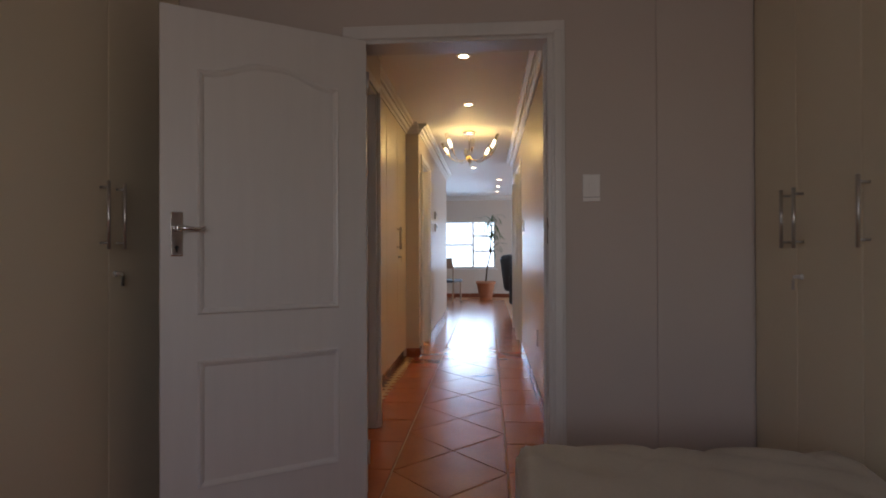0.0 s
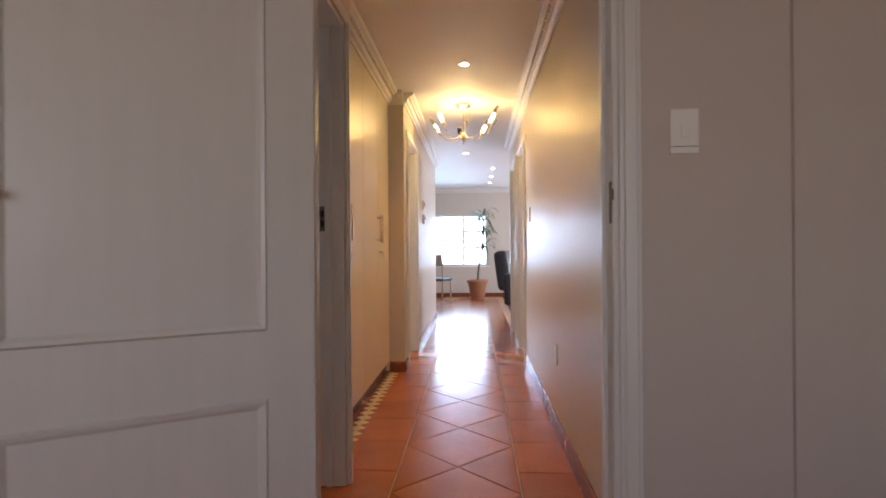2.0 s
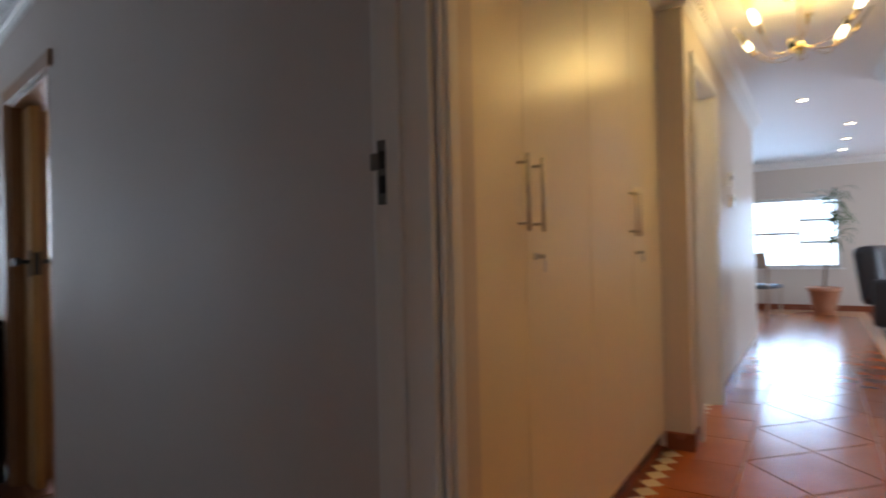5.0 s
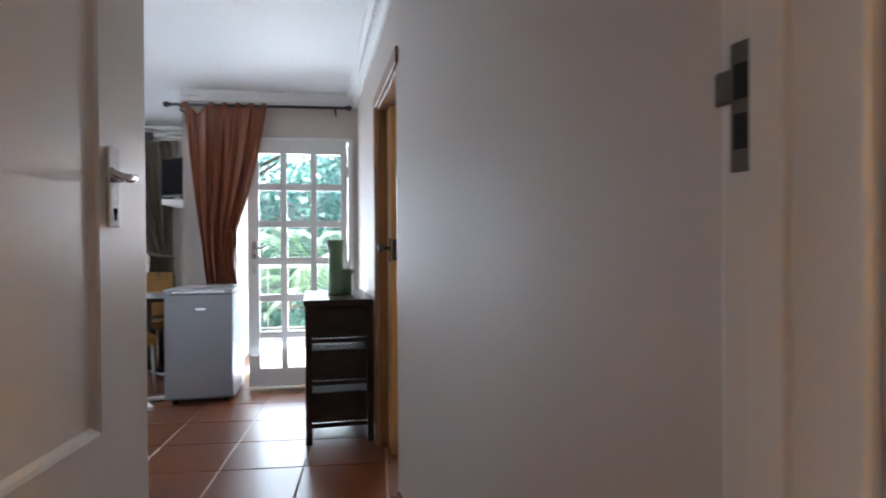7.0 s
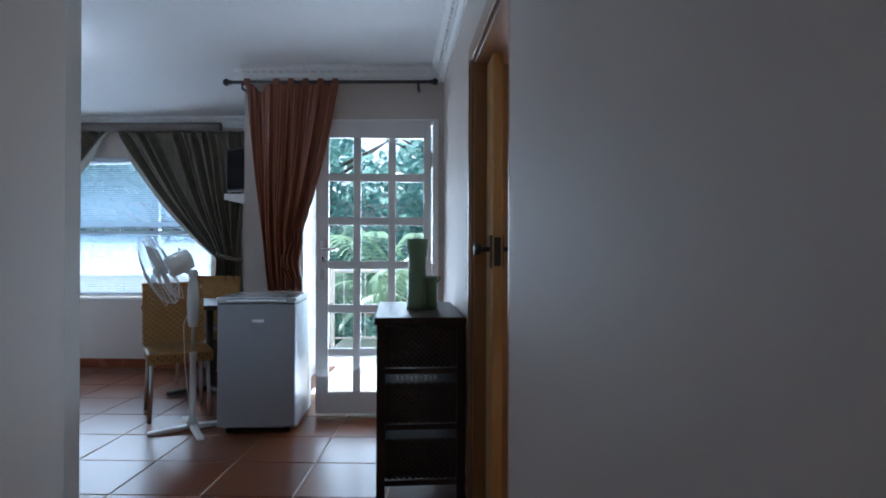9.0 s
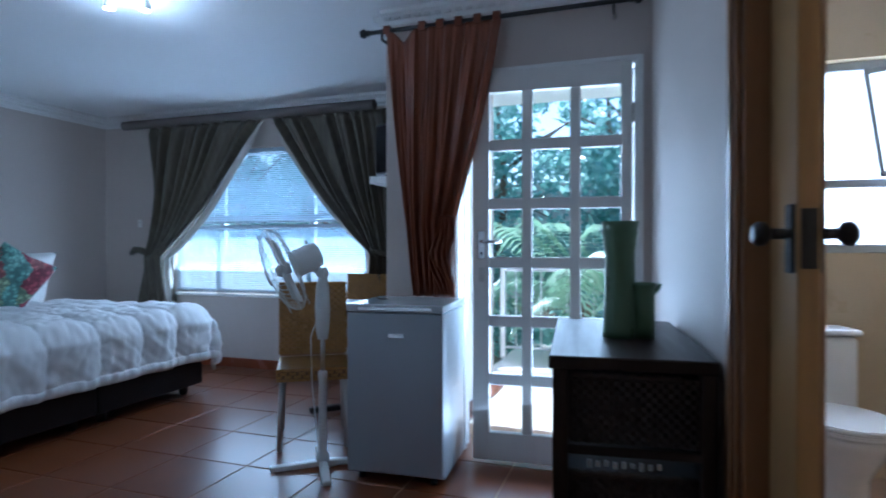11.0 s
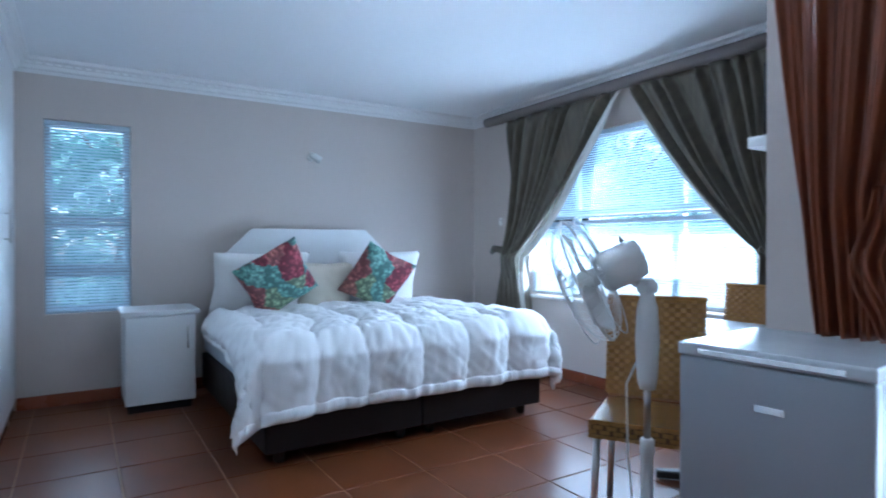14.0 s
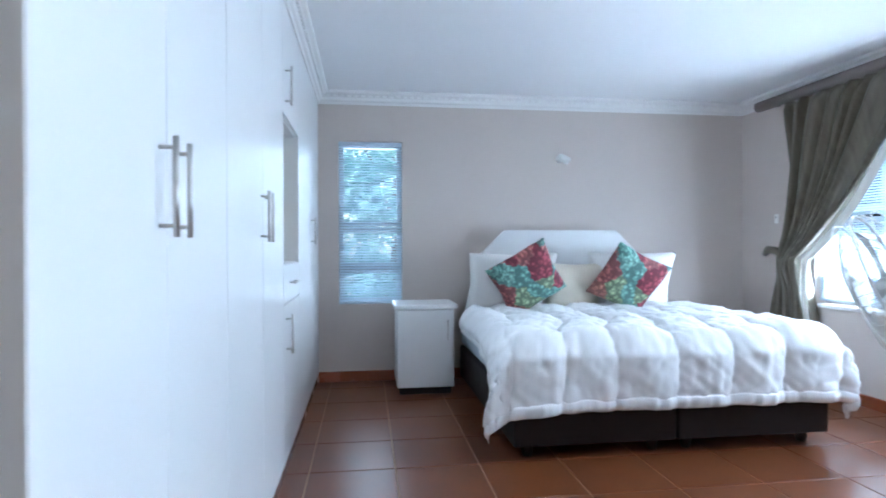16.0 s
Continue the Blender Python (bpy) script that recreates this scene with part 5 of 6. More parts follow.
hb = thing("headboard", MR @ pose(-4.34, -5.74, 0), "white headboard with cut corners and padded front", "headboard")
bm = B()
out = [(-0.76, 0.30), (0.76, 0.30), (0.76, 1.07), (0.505, 1.315), (-0.505, 1.315), (-0.76, 1.07)]
A = [bm.verts.new((x, 0.06, z)) for x, z in out]
C = [bm.verts.new((x, 0.0, z)) for x, z in out]
bm.faces.new(A)
bm.faces.new(C[::-1])
for i in range(6):
    bm.faces.new((A[i], C[i], C[(i + 1) % 6], A[(i + 1) % 6]))
bmesh.ops.bevel(bm, geom=list(bm.edges), offset=0.006, segments=2, affect='EDGES')
part("board", bm, M_MELA, hb)
for x in (-0.6, 0.6):
    bm = B()
    bx(bm, x - 0.04, x + 0.04, 0.0, 0.04, 0.0, 0.31)
    part("strut", bm, M_MELA, hb)
    bm = B()
    bx(bm, x - 0.03, x + 0.03, -0.155, 0.0, 0.9, 0.96)
    part("wall_spacer", bm, M_MELA, hb)


def nightstand(m, label):
    n_ = thing("nightstand", m, label, "nightstand", "nightstands beside the bed")
    bm = B(); bx(bm, 0.02, 0.47, 0.02, 0.45, 0.06, 0.68, 0.002); part("body", bm, M_MELA, n_)
    bm = B(); bx(bm, 0.0, 0.50, 0.0, 0.47, 0.682, 0.715, 0.004); part("top", bm, M_MELA, n_)
    bm = B(); bx(bm, 0.022, 0.468, 0.0, 0.017, 0.065, 0.672, 0.002); dr = part("door", bm, M_MELA, n_)
    bar_handle(dr, 0.415, 0.44, 0.60, 0.0, M_STEEL)
    bm = B(); bx(bm, 0.04, 0.45, 0.05, 0.44, 0.0, 0.06); part("plinth", bm, M_DARK, n_)


nightstand(MR @ pose(-2.86, -5.32, 0, 0, 0, 180), "white nightstand with one door beside the bed")
nightstand(MR @ pose(-5.45, -5.40, -0.0, 0, 0, 180) @ Matrix.Diagonal((1, 1, 0.80, 1)), "white nightstand between the bed and the window wall")

sc_ = thing("wall_sconce", MR @ pose(-4.40, YS, 1.97, 0, 0, 180), "small white wall spotlight above the bed", "wall light")
M_SCON = surface("sconce_white", (0.72, 0.71, 0.68), 0.4, 0.03, 9, 100, 0.0)
bm = B(); lathe(bm, ((0.035, 0.0), (0.035, 0.012), (0.02, 0.016)), 20, Matrix.Rotation(radians(90), 4, 'X')); part("wall_plate", bm, M_SCON, sc_)
bm = B(); tube(bm, [(0, -0.01, 0), (0, -0.06, 0.01)], 0.009, 8); part("arm", bm, M_SCON, sc_)
bm = B(); lathe(bm, ((0.018, -0.05), (0.030, -0.02), (0.034, 0.06), (0.028, 0.062), (0.022, 0.0)), 20, Matrix.Translation((0.01, -0.075, 0.0)) @ Matrix.Rotation(radians(118), 4, 'Y')); part("spot_head", bm, M_SCON, sc_)
wall_plate("wall_socket", MR @ pose(XW, -5.43, 1.41, 0, 0, 90), 0.05, 0.08, "small white aerial socket on the window wall", holes=1)

# ceiling spot bar
M_COOL = glow("cool_lamp_face", (0.85, 0.95, 1.0), 25)
cs = thing("ceiling_spots", MR @ pose(-3.92, -3.09, H2, 0, 0, 117), "white ceiling spot bar with two lit lamps", "ceiling light")
bm = B(); bx(bm, -0.13, 0.13, -0.03, 0.03, -0.022, 0.0, 0.008, None, 2); part("base", bm, M_WHITE, cs)
for k in range(2):
    a = math.radians(180 * k)
    c, s = math.cos(a) * 0.09, math.sin(a) * 0.09
    bm = B(); tube(bm, [(c * 0.4, s * 0.4, -0.02), (c, s, -0.045)], 0.007, 8); arm = part("arm", bm, M_WHITE, cs)
    bm = B(); lathe(bm, ((0.018, 0.0), (0.028, -0.02), (0.030, -0.055)), 18, pose(c, s, -0.035)); part("shade", bm, M_WHITE, arm)
    bm = B(); lathe(bm, ((0.027, -0.0565), (0.020, -0.0575)), 18, pose(c, s, -0.035)); part("lamp_face", bm, M_COOL, arm)
q = new("ceiling_spot_lamp", bpy.data.lights.new("ceiling_spot_lamp", 'POINT'))
q.data.energy, q.data.color, q.data.shadow_soft_size = 5.5, (0.85, 0.94, 1.0), 0.1
q.matrix_world = MR @ pose(-3.92, -3.09, H2 - 0.13)

# ---- fridge ----
fg = thing("fridge", MR @ pose(-4.150, -1.91, 0, 0, 0, 4.6), "silver-grey bar fridge beside the garden door", "fridge")
M_FRD = surface("fridge_silver", (0.36, 0.38, 0.41), 0.34, 0.03, 3, 160, 0.04, metal=0.25)
M_FRT = surface("fridge_top_plastic", (0.56, 0.58, 0.60), 0.2, 0.04, 6, 100, 0.03, coat=0.4)
FWd = 0.50
bm = B(); bx(bm, -0.49, -0.062, 0.004, FWd - 0.004, 0.02, 0.842, 0.006); part("body", bm, M_FRD, fg)
bm = B(); bx(bm, -0.056, 0.0, 0.0, FWd, 0.045, 0.846, 0.010, None, 3); dr = part("door", bm, M_FRD, fg)
bm = B(); bx(bm, -0.495, 0.004, -0.003, FWd + 0.003, 0.848, 0.886, 0.008, None, 3); part("top", bm, M_FRT, fg, "glossy plastic top")
bm = B(); bx(bm, -0.001, 0.006, 0.06, FWd - 0.06, 0.855, 0.872, 0.002); part("top_grip", bm, M_CHROME, fg)
bm = B(); bx(bm, -0.001, 0.002, 0.22, 0.30, 0.722, 0.742, 0.0015); bx(bm, 0.002, 0.0028, 0.23, 0.29, 0.728, 0.736); part("badge", bm, M_CHROME, dr, "small oval metal badge")
for y in (0.06, FWd - 0.06):
    for x in (-0.06, -0.43):
        bm = B(); cyl(bm, (x, y, 0), (x, y, 0.024), 0.018, 0.018, 10); part("foot", bm, M_DARK, fg)

# ---- pedestal fan ----
M_FANW = surface("fan_white_plastic", (0.74, 0.74, 0.72), 0.35, 0.03, 8, 90, 0.02)
fn = thing("pedestal_fan", MR @ pose(-4.27, -2.12, 0) @ Matrix.Diagonal((1, 1, 1.03, 1)), "white pedestal fan with wire cage tilted downwards", "fan")
for k in range(4):
    a = math.radians(35 + 90 * k)
    bm = B()
    bx(bm, 0.02, 0.27, -0.022, 0.022, 0.005, 0.035, 0.006, pose(0, 0, 0, 0, 3, math.degrees(a)))
    part("foot", bm, M_FANW, fn)
bm = B(); lathe(bm, ((0.035, 0.02), (0.035, 0.06), (0.022, 0.075), (0.020, 0.44), (0.024, 0.445), (0.024, 0.49), (0.018, 0.495)), 20); part("lower_tube", bm, M_FANW, fn)
bm = B(); cyl(bm, (0, 0, 0.49), (0, 0, 0.72), 0.0115, 0.0115, 14); part("upper_tube", bm, M_STEEL, fn)
bm = B(); lathe(bm, ((0.026, 0.66), (0.034, 0.70), (0.040, 0.82), (0.034, 0.93), (0.020, 0.985)), 20); part("switch_box", bm, M_FANW, fn)
bm = B(); cyl(bm, (-0.03, 0, 1.0), (0.03, 0, 1.0), 0.022, 0.022, 14); bx(bm, -0.018, 0.018, -0.02, 0.02, 0.94, 1.03, 0.005); tube(bm, [(0, 0, 1.0), (0.055, -0.078, 1.05)], 0.018, 8); part("tilt_joint", bm, M_FANW, fn)
MF = pose(0.063, -0.090, 1.062) @ Matrix.Rotation(radians(-55), 4, 'Z') @ Matrix.Rotation(radians(90 + 24), 4, 'Y')     # local z points the way it blows
hd = part("motor_housing", (lambda bm: (lathe(bm, ((0.03, -0.11), (0.062, -0.10), (0.070, -0.05), (0.070, 0.04), (0.05, 0.055)), 26, MF), bm)[1])(B()), M_FANW, fn)
bm = B(); cyl(bm, MF @ Vector((-0.07, 0, -0.06)), MF @ Vector((-0.095, 0, -0.06)), 0.008, 0.006, 10); part("swing_knob", bm, M_FANW, hd)
RC = 0.222
for j, (rr, zz) in enumerate(((RC, 0.10), (0.215, 0.155), (0.215, 0.05))):
    bm = B()
    tube(bm, [MF @ Vector((rr * math.cos(a), rr * math.sin(a), zz)) for a in [2 * math.pi * i / 48 for i in range(48)]], 0.0045 if j == 0 else 0.002, 6, True)
    part("cage_ring", bm, M_FANW, fn)
bm = B()
for side, zc, zm in ((1, 0.185, 0.10), (-1, 0.03, 0.10)):
    for i in range(44):
        a = 2 * math.pi * i / 44
        pts = []
        for k in range(7):
            t = k / 6
            r = 0.045 + (RC - 0.045) * math.sin(t * math.pi / 2)
            z = zm + (zc - zm) * math.cos(t * math.pi / 2)
            pts.append(MF @ Vector((r * math.cos(a), r * math.sin(a), z)))
        tube(bm, pts, 0.0011, 4)
part("cage_mesh", bm, M_FANW, fn)
bm = B(); lathe(bm, ((0.05, 0.180), (0.05, 0.190), (0.03, 0.194)), 24, MF); part("cage_badge", bm, M_FANW, fn)
bm = B(); lathe(bm, ((0.032, 0.06), (0.034, 0.12), (0.02, 0.14)), 20, MF); part("blade_hub", bm, M_FANW, fn)
for k in range(3):
    a0 = 2 * math.pi * k / 3 + 0.5
    bm = B()

    def bl(u, v):
        r = 0.03 + 0.165 * u
        a = a0 + (v - 0.5) * (0.5 + 1.2 * math.sin(math.pi * min(1, 0.25 + 0.75 * u)))
        return MF @ Vector((r * math.cos(a), r * math.sin(a), 0.095 + 0.035 * (v - 0.5) * (1 + 0.3 * u)))
    grid(bm, bl, 12, 10)
    b_ = part("blade", bm, M_FANW, fn)
    b_.modifiers.new("thick", 'SOLIDIFY').thickness = 0.0025
bm = B(); tube(bm, [(0.03, -0.02, 0.75), (0.07, -0.03, 0.68), (0.075, -0.02, 0.45), (0.06, 0.0, 0.2), (0.09, 0.05, 0.02), (-0.2, 0.15, 0.006)], 0.0035, 6); part("cord", bm, M_FANW, fn)

# ---- woven chairs and table ----
def woven():
    ma, n, l, p = nodes("woven_ochre_rattan")
    tc = n.new("ShaderNodeTexCoord")
    b_ = n.new("ShaderNodeTexBrick")
    b_.inputs["Scale"].default_value = 34
    b_.inputs["Mortar Size"].default_value = 0.06
    b_.inputs["Color1"].default_value = (0.46, 0.24, 0.045, 1)
    b_.inputs["Color2"].default_value = (0.36, 0.175, 0.03, 1)
    b_.inputs["Mortar"].default_value = (0.14, 0.06, 0.012, 1)
    mp = n.new("ShaderNodeMapping")
    mp.inputs["Rotation"].default_value = (radians(90), 0, radians(90))
    l.new(tc.outputs["Object"], mp.inputs[0])
    l.new(mp.outputs[0], b_.inputs["Vector"])
    nz = n.new("ShaderNodeTexNoise")
    nz.inputs["Scale"].default_value = 7
    l.new(tc.outputs["Object"], nz.inputs["Vector"])
    mx = n.new("ShaderNodeMix")
    mx.data_type, mx.blend_type = 'RGBA', 'MULTIPLY'
    mx.inputs[0].default_value = 0.35
    l.new(b_.outputs[0], mx.inputs[6])
    l.new(nz.outputs[0], mx.inputs[7])
    l.new(mx.outputs[2], p.inputs["Base Color"])
    p.inputs["Roughness"].default_value = 0.45
    return ma


M_RATTAN = woven()
M_RATW = surface("rattan_strand", (0.33, 0.155, 0.028), 0.45, 0.3, 14, 90, 0.2, col2=(0.42, 0.215, 0.05))


def woven_panel(bm, w, h, m, rows, cols, amp=0.006):
    """Flat strands woven over and under: strands along x crossing uprights."""
    for i in range(rows):
        z = (i + 0.5) * h / rows
        hh = h / rows * 0.44

        def st(u, v):
            x = (u - 0.5) * w
            return m @ Vector((x, amp * math.sin(u * cols * math.pi + (i % 2) * math.pi), z + (v - 0.5) * 2 * hh))
        vs = [[bm.verts.new(st(k / (cols * 2), v)) for v in (0, 1)] for k in range(cols * 2 + 1)]
        for a, b_ in zip(vs, vs[1:]):
            bm.faces.new((a[0], b_[0], b_[1], a[1]))


def rattan_chair(m, label):
    """Faces +x; back on -x."""
    c = thing("woven_chair", m, label, "chair", "woven chairs round the table")
    bm = B()
    bx(bm, -0.20, 0.22, -0.21, 0.21, 0.40, 0.47, 0.015, None, 2)
    st = part("seat", bm, M_RATTAN, c)
    bm = B()
    woven_panel(bm, 0.42, 0.075, Matrix.Translation((0.222, 0, 0.398)) @ Matrix.Rotation(radians(90), 4, 'Z'), 4, 16, 0.004)
    woven_panel(bm, 0.42, 0.075, Matrix.Translation((0.01, 0.212, 0.398)), 4, 16, 0.004)
    part("seat_weave", bm, M_RATW, st)
    bm = B()
    MB = Matrix.Translation((-0.20, 0, 0.47)) @ Matrix.Rotation(radians(-9), 4, 'Y')
    bx(bm, -0.012, 0.0, -0.205, 0.205, 0.0, 0.46, 0.005, MB)
    bk = part("backrest", bm, M_FRAMEW, c, "brown frame behind the weave")
    bm = B()
    woven_panel(bm, 0.43, 0.45, MB @ Matrix.Translation((0.008, 0, 0.012)) @ Matrix.Rotation(radians(90), 4, 'Z'), 22, 18, 0.004)
    woven_panel(bm, 0.43, 0.45, MB @ Matrix.Translation((-0.020, 0, 0.012)) @ Matrix.Rotation(radians(90), 4, 'Z'), 22, 18, 0.004)
    part("back_weave", bm, M_RATW, bk, "ochre woven rattan")
    bm = B()
    bx(bm, -0.024, 0.013, -0.22, 0.22, 0.455, 0.475, 0.006, MB)
    part("top_edge", bm, M_RATW, bk)
    for x, y in ((0.19, 0.18), (0.19, -0.18), (-0.18, 0.18), (-0.18, -0.18)):
        bm = B()
        tube(bm, [(x, y, 0.40), (x * 1.08, y * 1.08, 0.0)], 0.014, 10)
        part("leg", bm, M_STEEL, c, "steel tube leg")
    return c


rattan_chair(MR @ pose(-4.65, -2.41, 0, 0, 0, 32), "ochre woven rattan chair with steel legs behind the fan")
rattan_chair(MR @ pose(-5.74, -2.66, 0, 0, 0, 4), "ochre woven rattan chair near the window")
tbl = thing("small_table", MR @ pose(-5.30, -2.45, 0), "small dark pedestal table between two woven chairs", "table")
bm = B(); bx(bm, -0.40, 0.33, -0.41, 0.30, 0.715, 0.75, 0.006); part("tabletop", bm, M_DARKW, tbl)
bm = B(); cyl(bm, (0, 0, 0.05), (0, 0, 0.715), 0.03, 0.03, 14); part("column", bm, M_BLACKM, tbl)
for k in range(4):
    bm = B(); bx(bm, 0.02, 0.34, -0.025, 0.025, 0.01, 0.05, 0.008, pose(0, 0, 0, 0, 0, 45 + 90 * k)); part("foot", bm, M_BLACKM, tbl)

# ---- chest with basket drawers and vases ----
M_BASK = surface("dark_woven_basket", (0.035, 0.022, 0.015), 0.6, 0.4, 20, 140, 0.5)
cb = thing("basket_chest", MR @ pose(-3.115, -0.735, 0, 0, 0, NANG), "dark stained chest with three woven basket drawers", "chest of drawers")
CW, CD, CH = 0.415, 0.80, 0.884
bm = B(); bx(bm, -CD, 0.01, -0.01, CW + 0.0, CH - 0.035, CH, 0.004); part("top", bm, M_DARKW, cb)
for x in (-0.04, -CD + 0.01):
    for y in (0.0, CW - 0.042):
        bm = B(); bx(bm, x, x + 0.04, y, y + 0.04, 0, CH - 0.035, 0.003); part("post", bm, M_DARKW, cb)
for y in (0.008, CW - 0.02):
    bm = B(); bx(bm, -CD + 0.045, -0.045, y, y + 0.012, 0.12, CH - 0.035); part("side_panel", bm, M_DARKW, cb)
for z in (0.10, 0.36, 0.62):
    bm = B(); bx(bm, -0.03, -0.008, 0.04, CW - 0.04, z, z + 0.025, 0.002); part("rail", bm, M_DARKW, cb)
    bm = B(); bx(bm, -CD + 0.05, -0.03, 0.03, CW - 0.03, z + 0.03, z + 0.21, 0.012, None, 2); dr = part("basket_drawer", bm, M_BASK, cb)
    bm = B()
    woven_panel(bm, CW - 0.09, 0.18, Matrix.Translation((-0.018, CW / 2, z + 0.03)) @ Matrix.Rotation(radians(90), 4, 'Z'), 14, 24, 0.005)
    part("basket_weave", bm, M_BASK, dr)
    bm = B()
    tube(bm, [(-0.012, 0.05 + 0.012 * k, z + 0.212 + 0.004 * math.sin(k * 2.1)) for k in range(24)], 0.009, 6)
    part("basket_rim", bm, M_BASK, dr)
bm = B()
for k in range(9):
    bx(bm, -0.006, 0.0, 0.09 + k * 0.022, 0.102 + k * 0.022, 0.59 + 0.003 * (k % 3), 0.612 - 0.003 * (k % 2), 0.002)
part("handle_weave", bm, M_STEEL, cb, "pale glinting woven drawer grip")

M_VASE = surface("celadon_glaze", (0.13, 0.21, 0.115), 0.3, 0.15, 8, 60, 0.1)
vz = thing("bamboo_vase", MR @ pose(-3.50, -0.575, CH, 0, 0, 20), "tall green ceramic bamboo vase with a shorter stem", "vase")
bm = B(); lathe(bm, ((0.055, 0.0), (0.053, 0.02), (0.048, 0.15), (0.047, 0.27), (0.052, 0.30), (0.050, 0.305), (0.056, 0.335), (0.054, 0.34), (0.060, 0.37), (0.052, 0.37), (0.046, 0.30)), 28); part("tall_stem", bm, M_VASE, vz)
bm = B(); lathe(bm, ((0.036, 0.0), (0.034, 0.10), (0.034, 0.155), (0.040, 0.165), (0.038, 0.175), (0.034, 0.172), (0.030, 0.12)), 24, pose(0.02, 0.068, 0)); part("short_stem", bm, M_VASE, vz)
bm = B(); tube(bm, [(0.02, 0.098, 0.14), (0.02, 0.115, 0.155), (0.02, 0.12, 0.172)], 0.008, 8); part("sprig", bm, M_VASE, vz)

# ---- TV on its shelf in the recess ----
bm = B(); bx(bm, -5.66, -5.12, YR - 0.34, YR - 0.001, 1.60, 1.65, 0.003)
solo("wall_shelf", bm, M_WHITE, MR, "white floating shelf on the return wall", "shelf")
tv = thing("television", MR @ pose(-5.36, YR - 0.235, 1.65, 0, 0, 60), "small black flat television on the wall shelf", "television")
M_SCREEN = surface("tv_screen", (0.006, 0.006, 0.008), 0.2, 0.1, 4, 50, 0.0, spec=0.2)
bm = B(); bx(bm, -0.25, 0.25, -0.02, 0.03, 0.05, 0.42, 0.006); part("case", bm, M_BLACKM, tv)
bm = B(); bx(bm, -0.235, 0.235, -0.0225, -0.019, 0.068, 0.405); part("screen", bm, M_SCREEN, tv)
bm = B(); bx(bm, -0.10, 0.10, -0.06, 0.06, 0, 0.012, 0.004); cyl(bm, (0, 0.005, 0.01), (0, 0.005, 0.06), 0.02, 0.02, 12); part("stand", bm, M_BLACKM, tv)

# ---- bathroom ----
M_BTILE = surface("beige_wall_tile", (0.56, 0.44, 0.28), 0.3, 0.08, 5, 90, 0.08, piece=0.15)
M_CERAM = surface("white_ceramic", (0.82, 0.81, 0.79), 0.12, 0.01, 5, 50, 0.0, coat=0.5)
BXW = -5.02
wall("wall_bathroom_west", MR @ pose(BXW, -0.30, 0, 0, 0, 90), 1.9, 0, H2 + 0.05, 0.18, [(0.22, 1.30, 1.14, 2.13)], M_BTILE, "beige tiled bathroom wall with a window")
wall("wall_bathroom_north", MR @ pose(BXW - 0.1, 1.55, 0), 3.5, 0, H2 + 0.05, 0.12, (), M_BTILE, "beige tiled bathroom wall")
wall("wall_bathroom_east", MR @ pose(-1.55, 1.6, 0, 0, 0, -90), 1.65, 0, H2 + 0.05, 0.1, (), M_BTILE, "beige tiled bathroom wall")
window_unit("window_bathroom", MR @ pose(BXW - 0.06, -0.08, 1.14, 0, 0, 90), 1.08, 0.99, M_ALU, "bathroom window with frosted panes and an open upper sash", (), ((0.0, 1.08, 0.36),), pane=M_FROST)
sa = thing("window_sash", MR @ pose(BXW + 0.01, 0.62, 1.52, 0, -8, 90), "grey aluminium sash tilted open", "window sash")
bm = B()
for b in ((0, 0.34, 0, 0.03), (0, 0.34, 0.52, 0.55), (0, 0.03, 0.03, 0.52), (0.31, 0.34, 0.03, 0.52)):
    bx(bm, b[0], b[1], -0.012, 0.012, b[2], b[3], 0.003)
part("sash_frame", bm, M_ALU, sa)
tl_ = thing("toilet", MR @ pose(-4.52, 0.30, 0, 0, 0, 12), "white ceramic toilet with a closed seat", "toilet")
bm = B(); bx(bm, -0.34, -0.16, -0.19, 0.19, 0.40, 0.75, 0.025, None, 3); cyl(bm, (-0.25, 0, 0.3), (-0.25, 0, 0.42), 0.09, 0.12, 20); part("cistern", bm, M_CERAM, tl_)
bm = B(); bx(bm, -0.35, -0.15, -0.20, 0.20, 0.755, 0.785, 0.012, None, 2); part("cistern_lid", bm, M_CERAM, tl_)
bm = B()


def bowl(u, v):
    prof = ((0.135, 0.0), (0.125, 0.04), (0.10, 0.13), (0.105, 0.20), (0.15, 0.30), (0.185, 0.37), (0.185, 0.395), (0.10, 0.40))
    k = v * (len(prof) - 1)
    i = min(int(k), len(prof) - 2)
    r = prof[i][0] + (prof[i + 1][0] - prof[i][0]) * (k - i)
    z = prof[i][1] + (prof[i + 1][1] - prof[i][1]) * (k - i)
    a = 2 * math.pi * u
    return Vector((r * math.cos(a) * 1.35 + 0.03, r * math.sin(a), z))


grid(bm, bowl, 36, 22, True)
part("bowl", bm, M_CERAM, tl_)
for z, nm in ((0.402, "seat"), (0.424, "lid")):
    bm = B()
    ring = [((0.255 * math.cos(a) * (1.0 if math.cos(a) > 0 else 0.85) + 0.035), 0.19 * math.sin(a)) for a in [2 * math.pi * i / 36 for i in range(36)]]
    A = [bm.verts.new((x, y, z)) for x, y in ring]
    C = [bm.verts.new((x, y, z + 0.019)) for x, y in ring]
    bm.faces.new(A[::-1]); bm.faces.new(C)
    for i in range(36):
        bm.faces.new((A[i], A[(i + 1) % 36], C[(i + 1) % 36], C[i]))
    bmesh.ops.bevel(bm, geom=[e for e in bm.edges if abs(e.verts[0].co.z - e.verts[1].co.z) < 1e-6], offset=0.006, segments=2, affect='EDGES')
    part(nm, bm, M_CERAM, tl_)

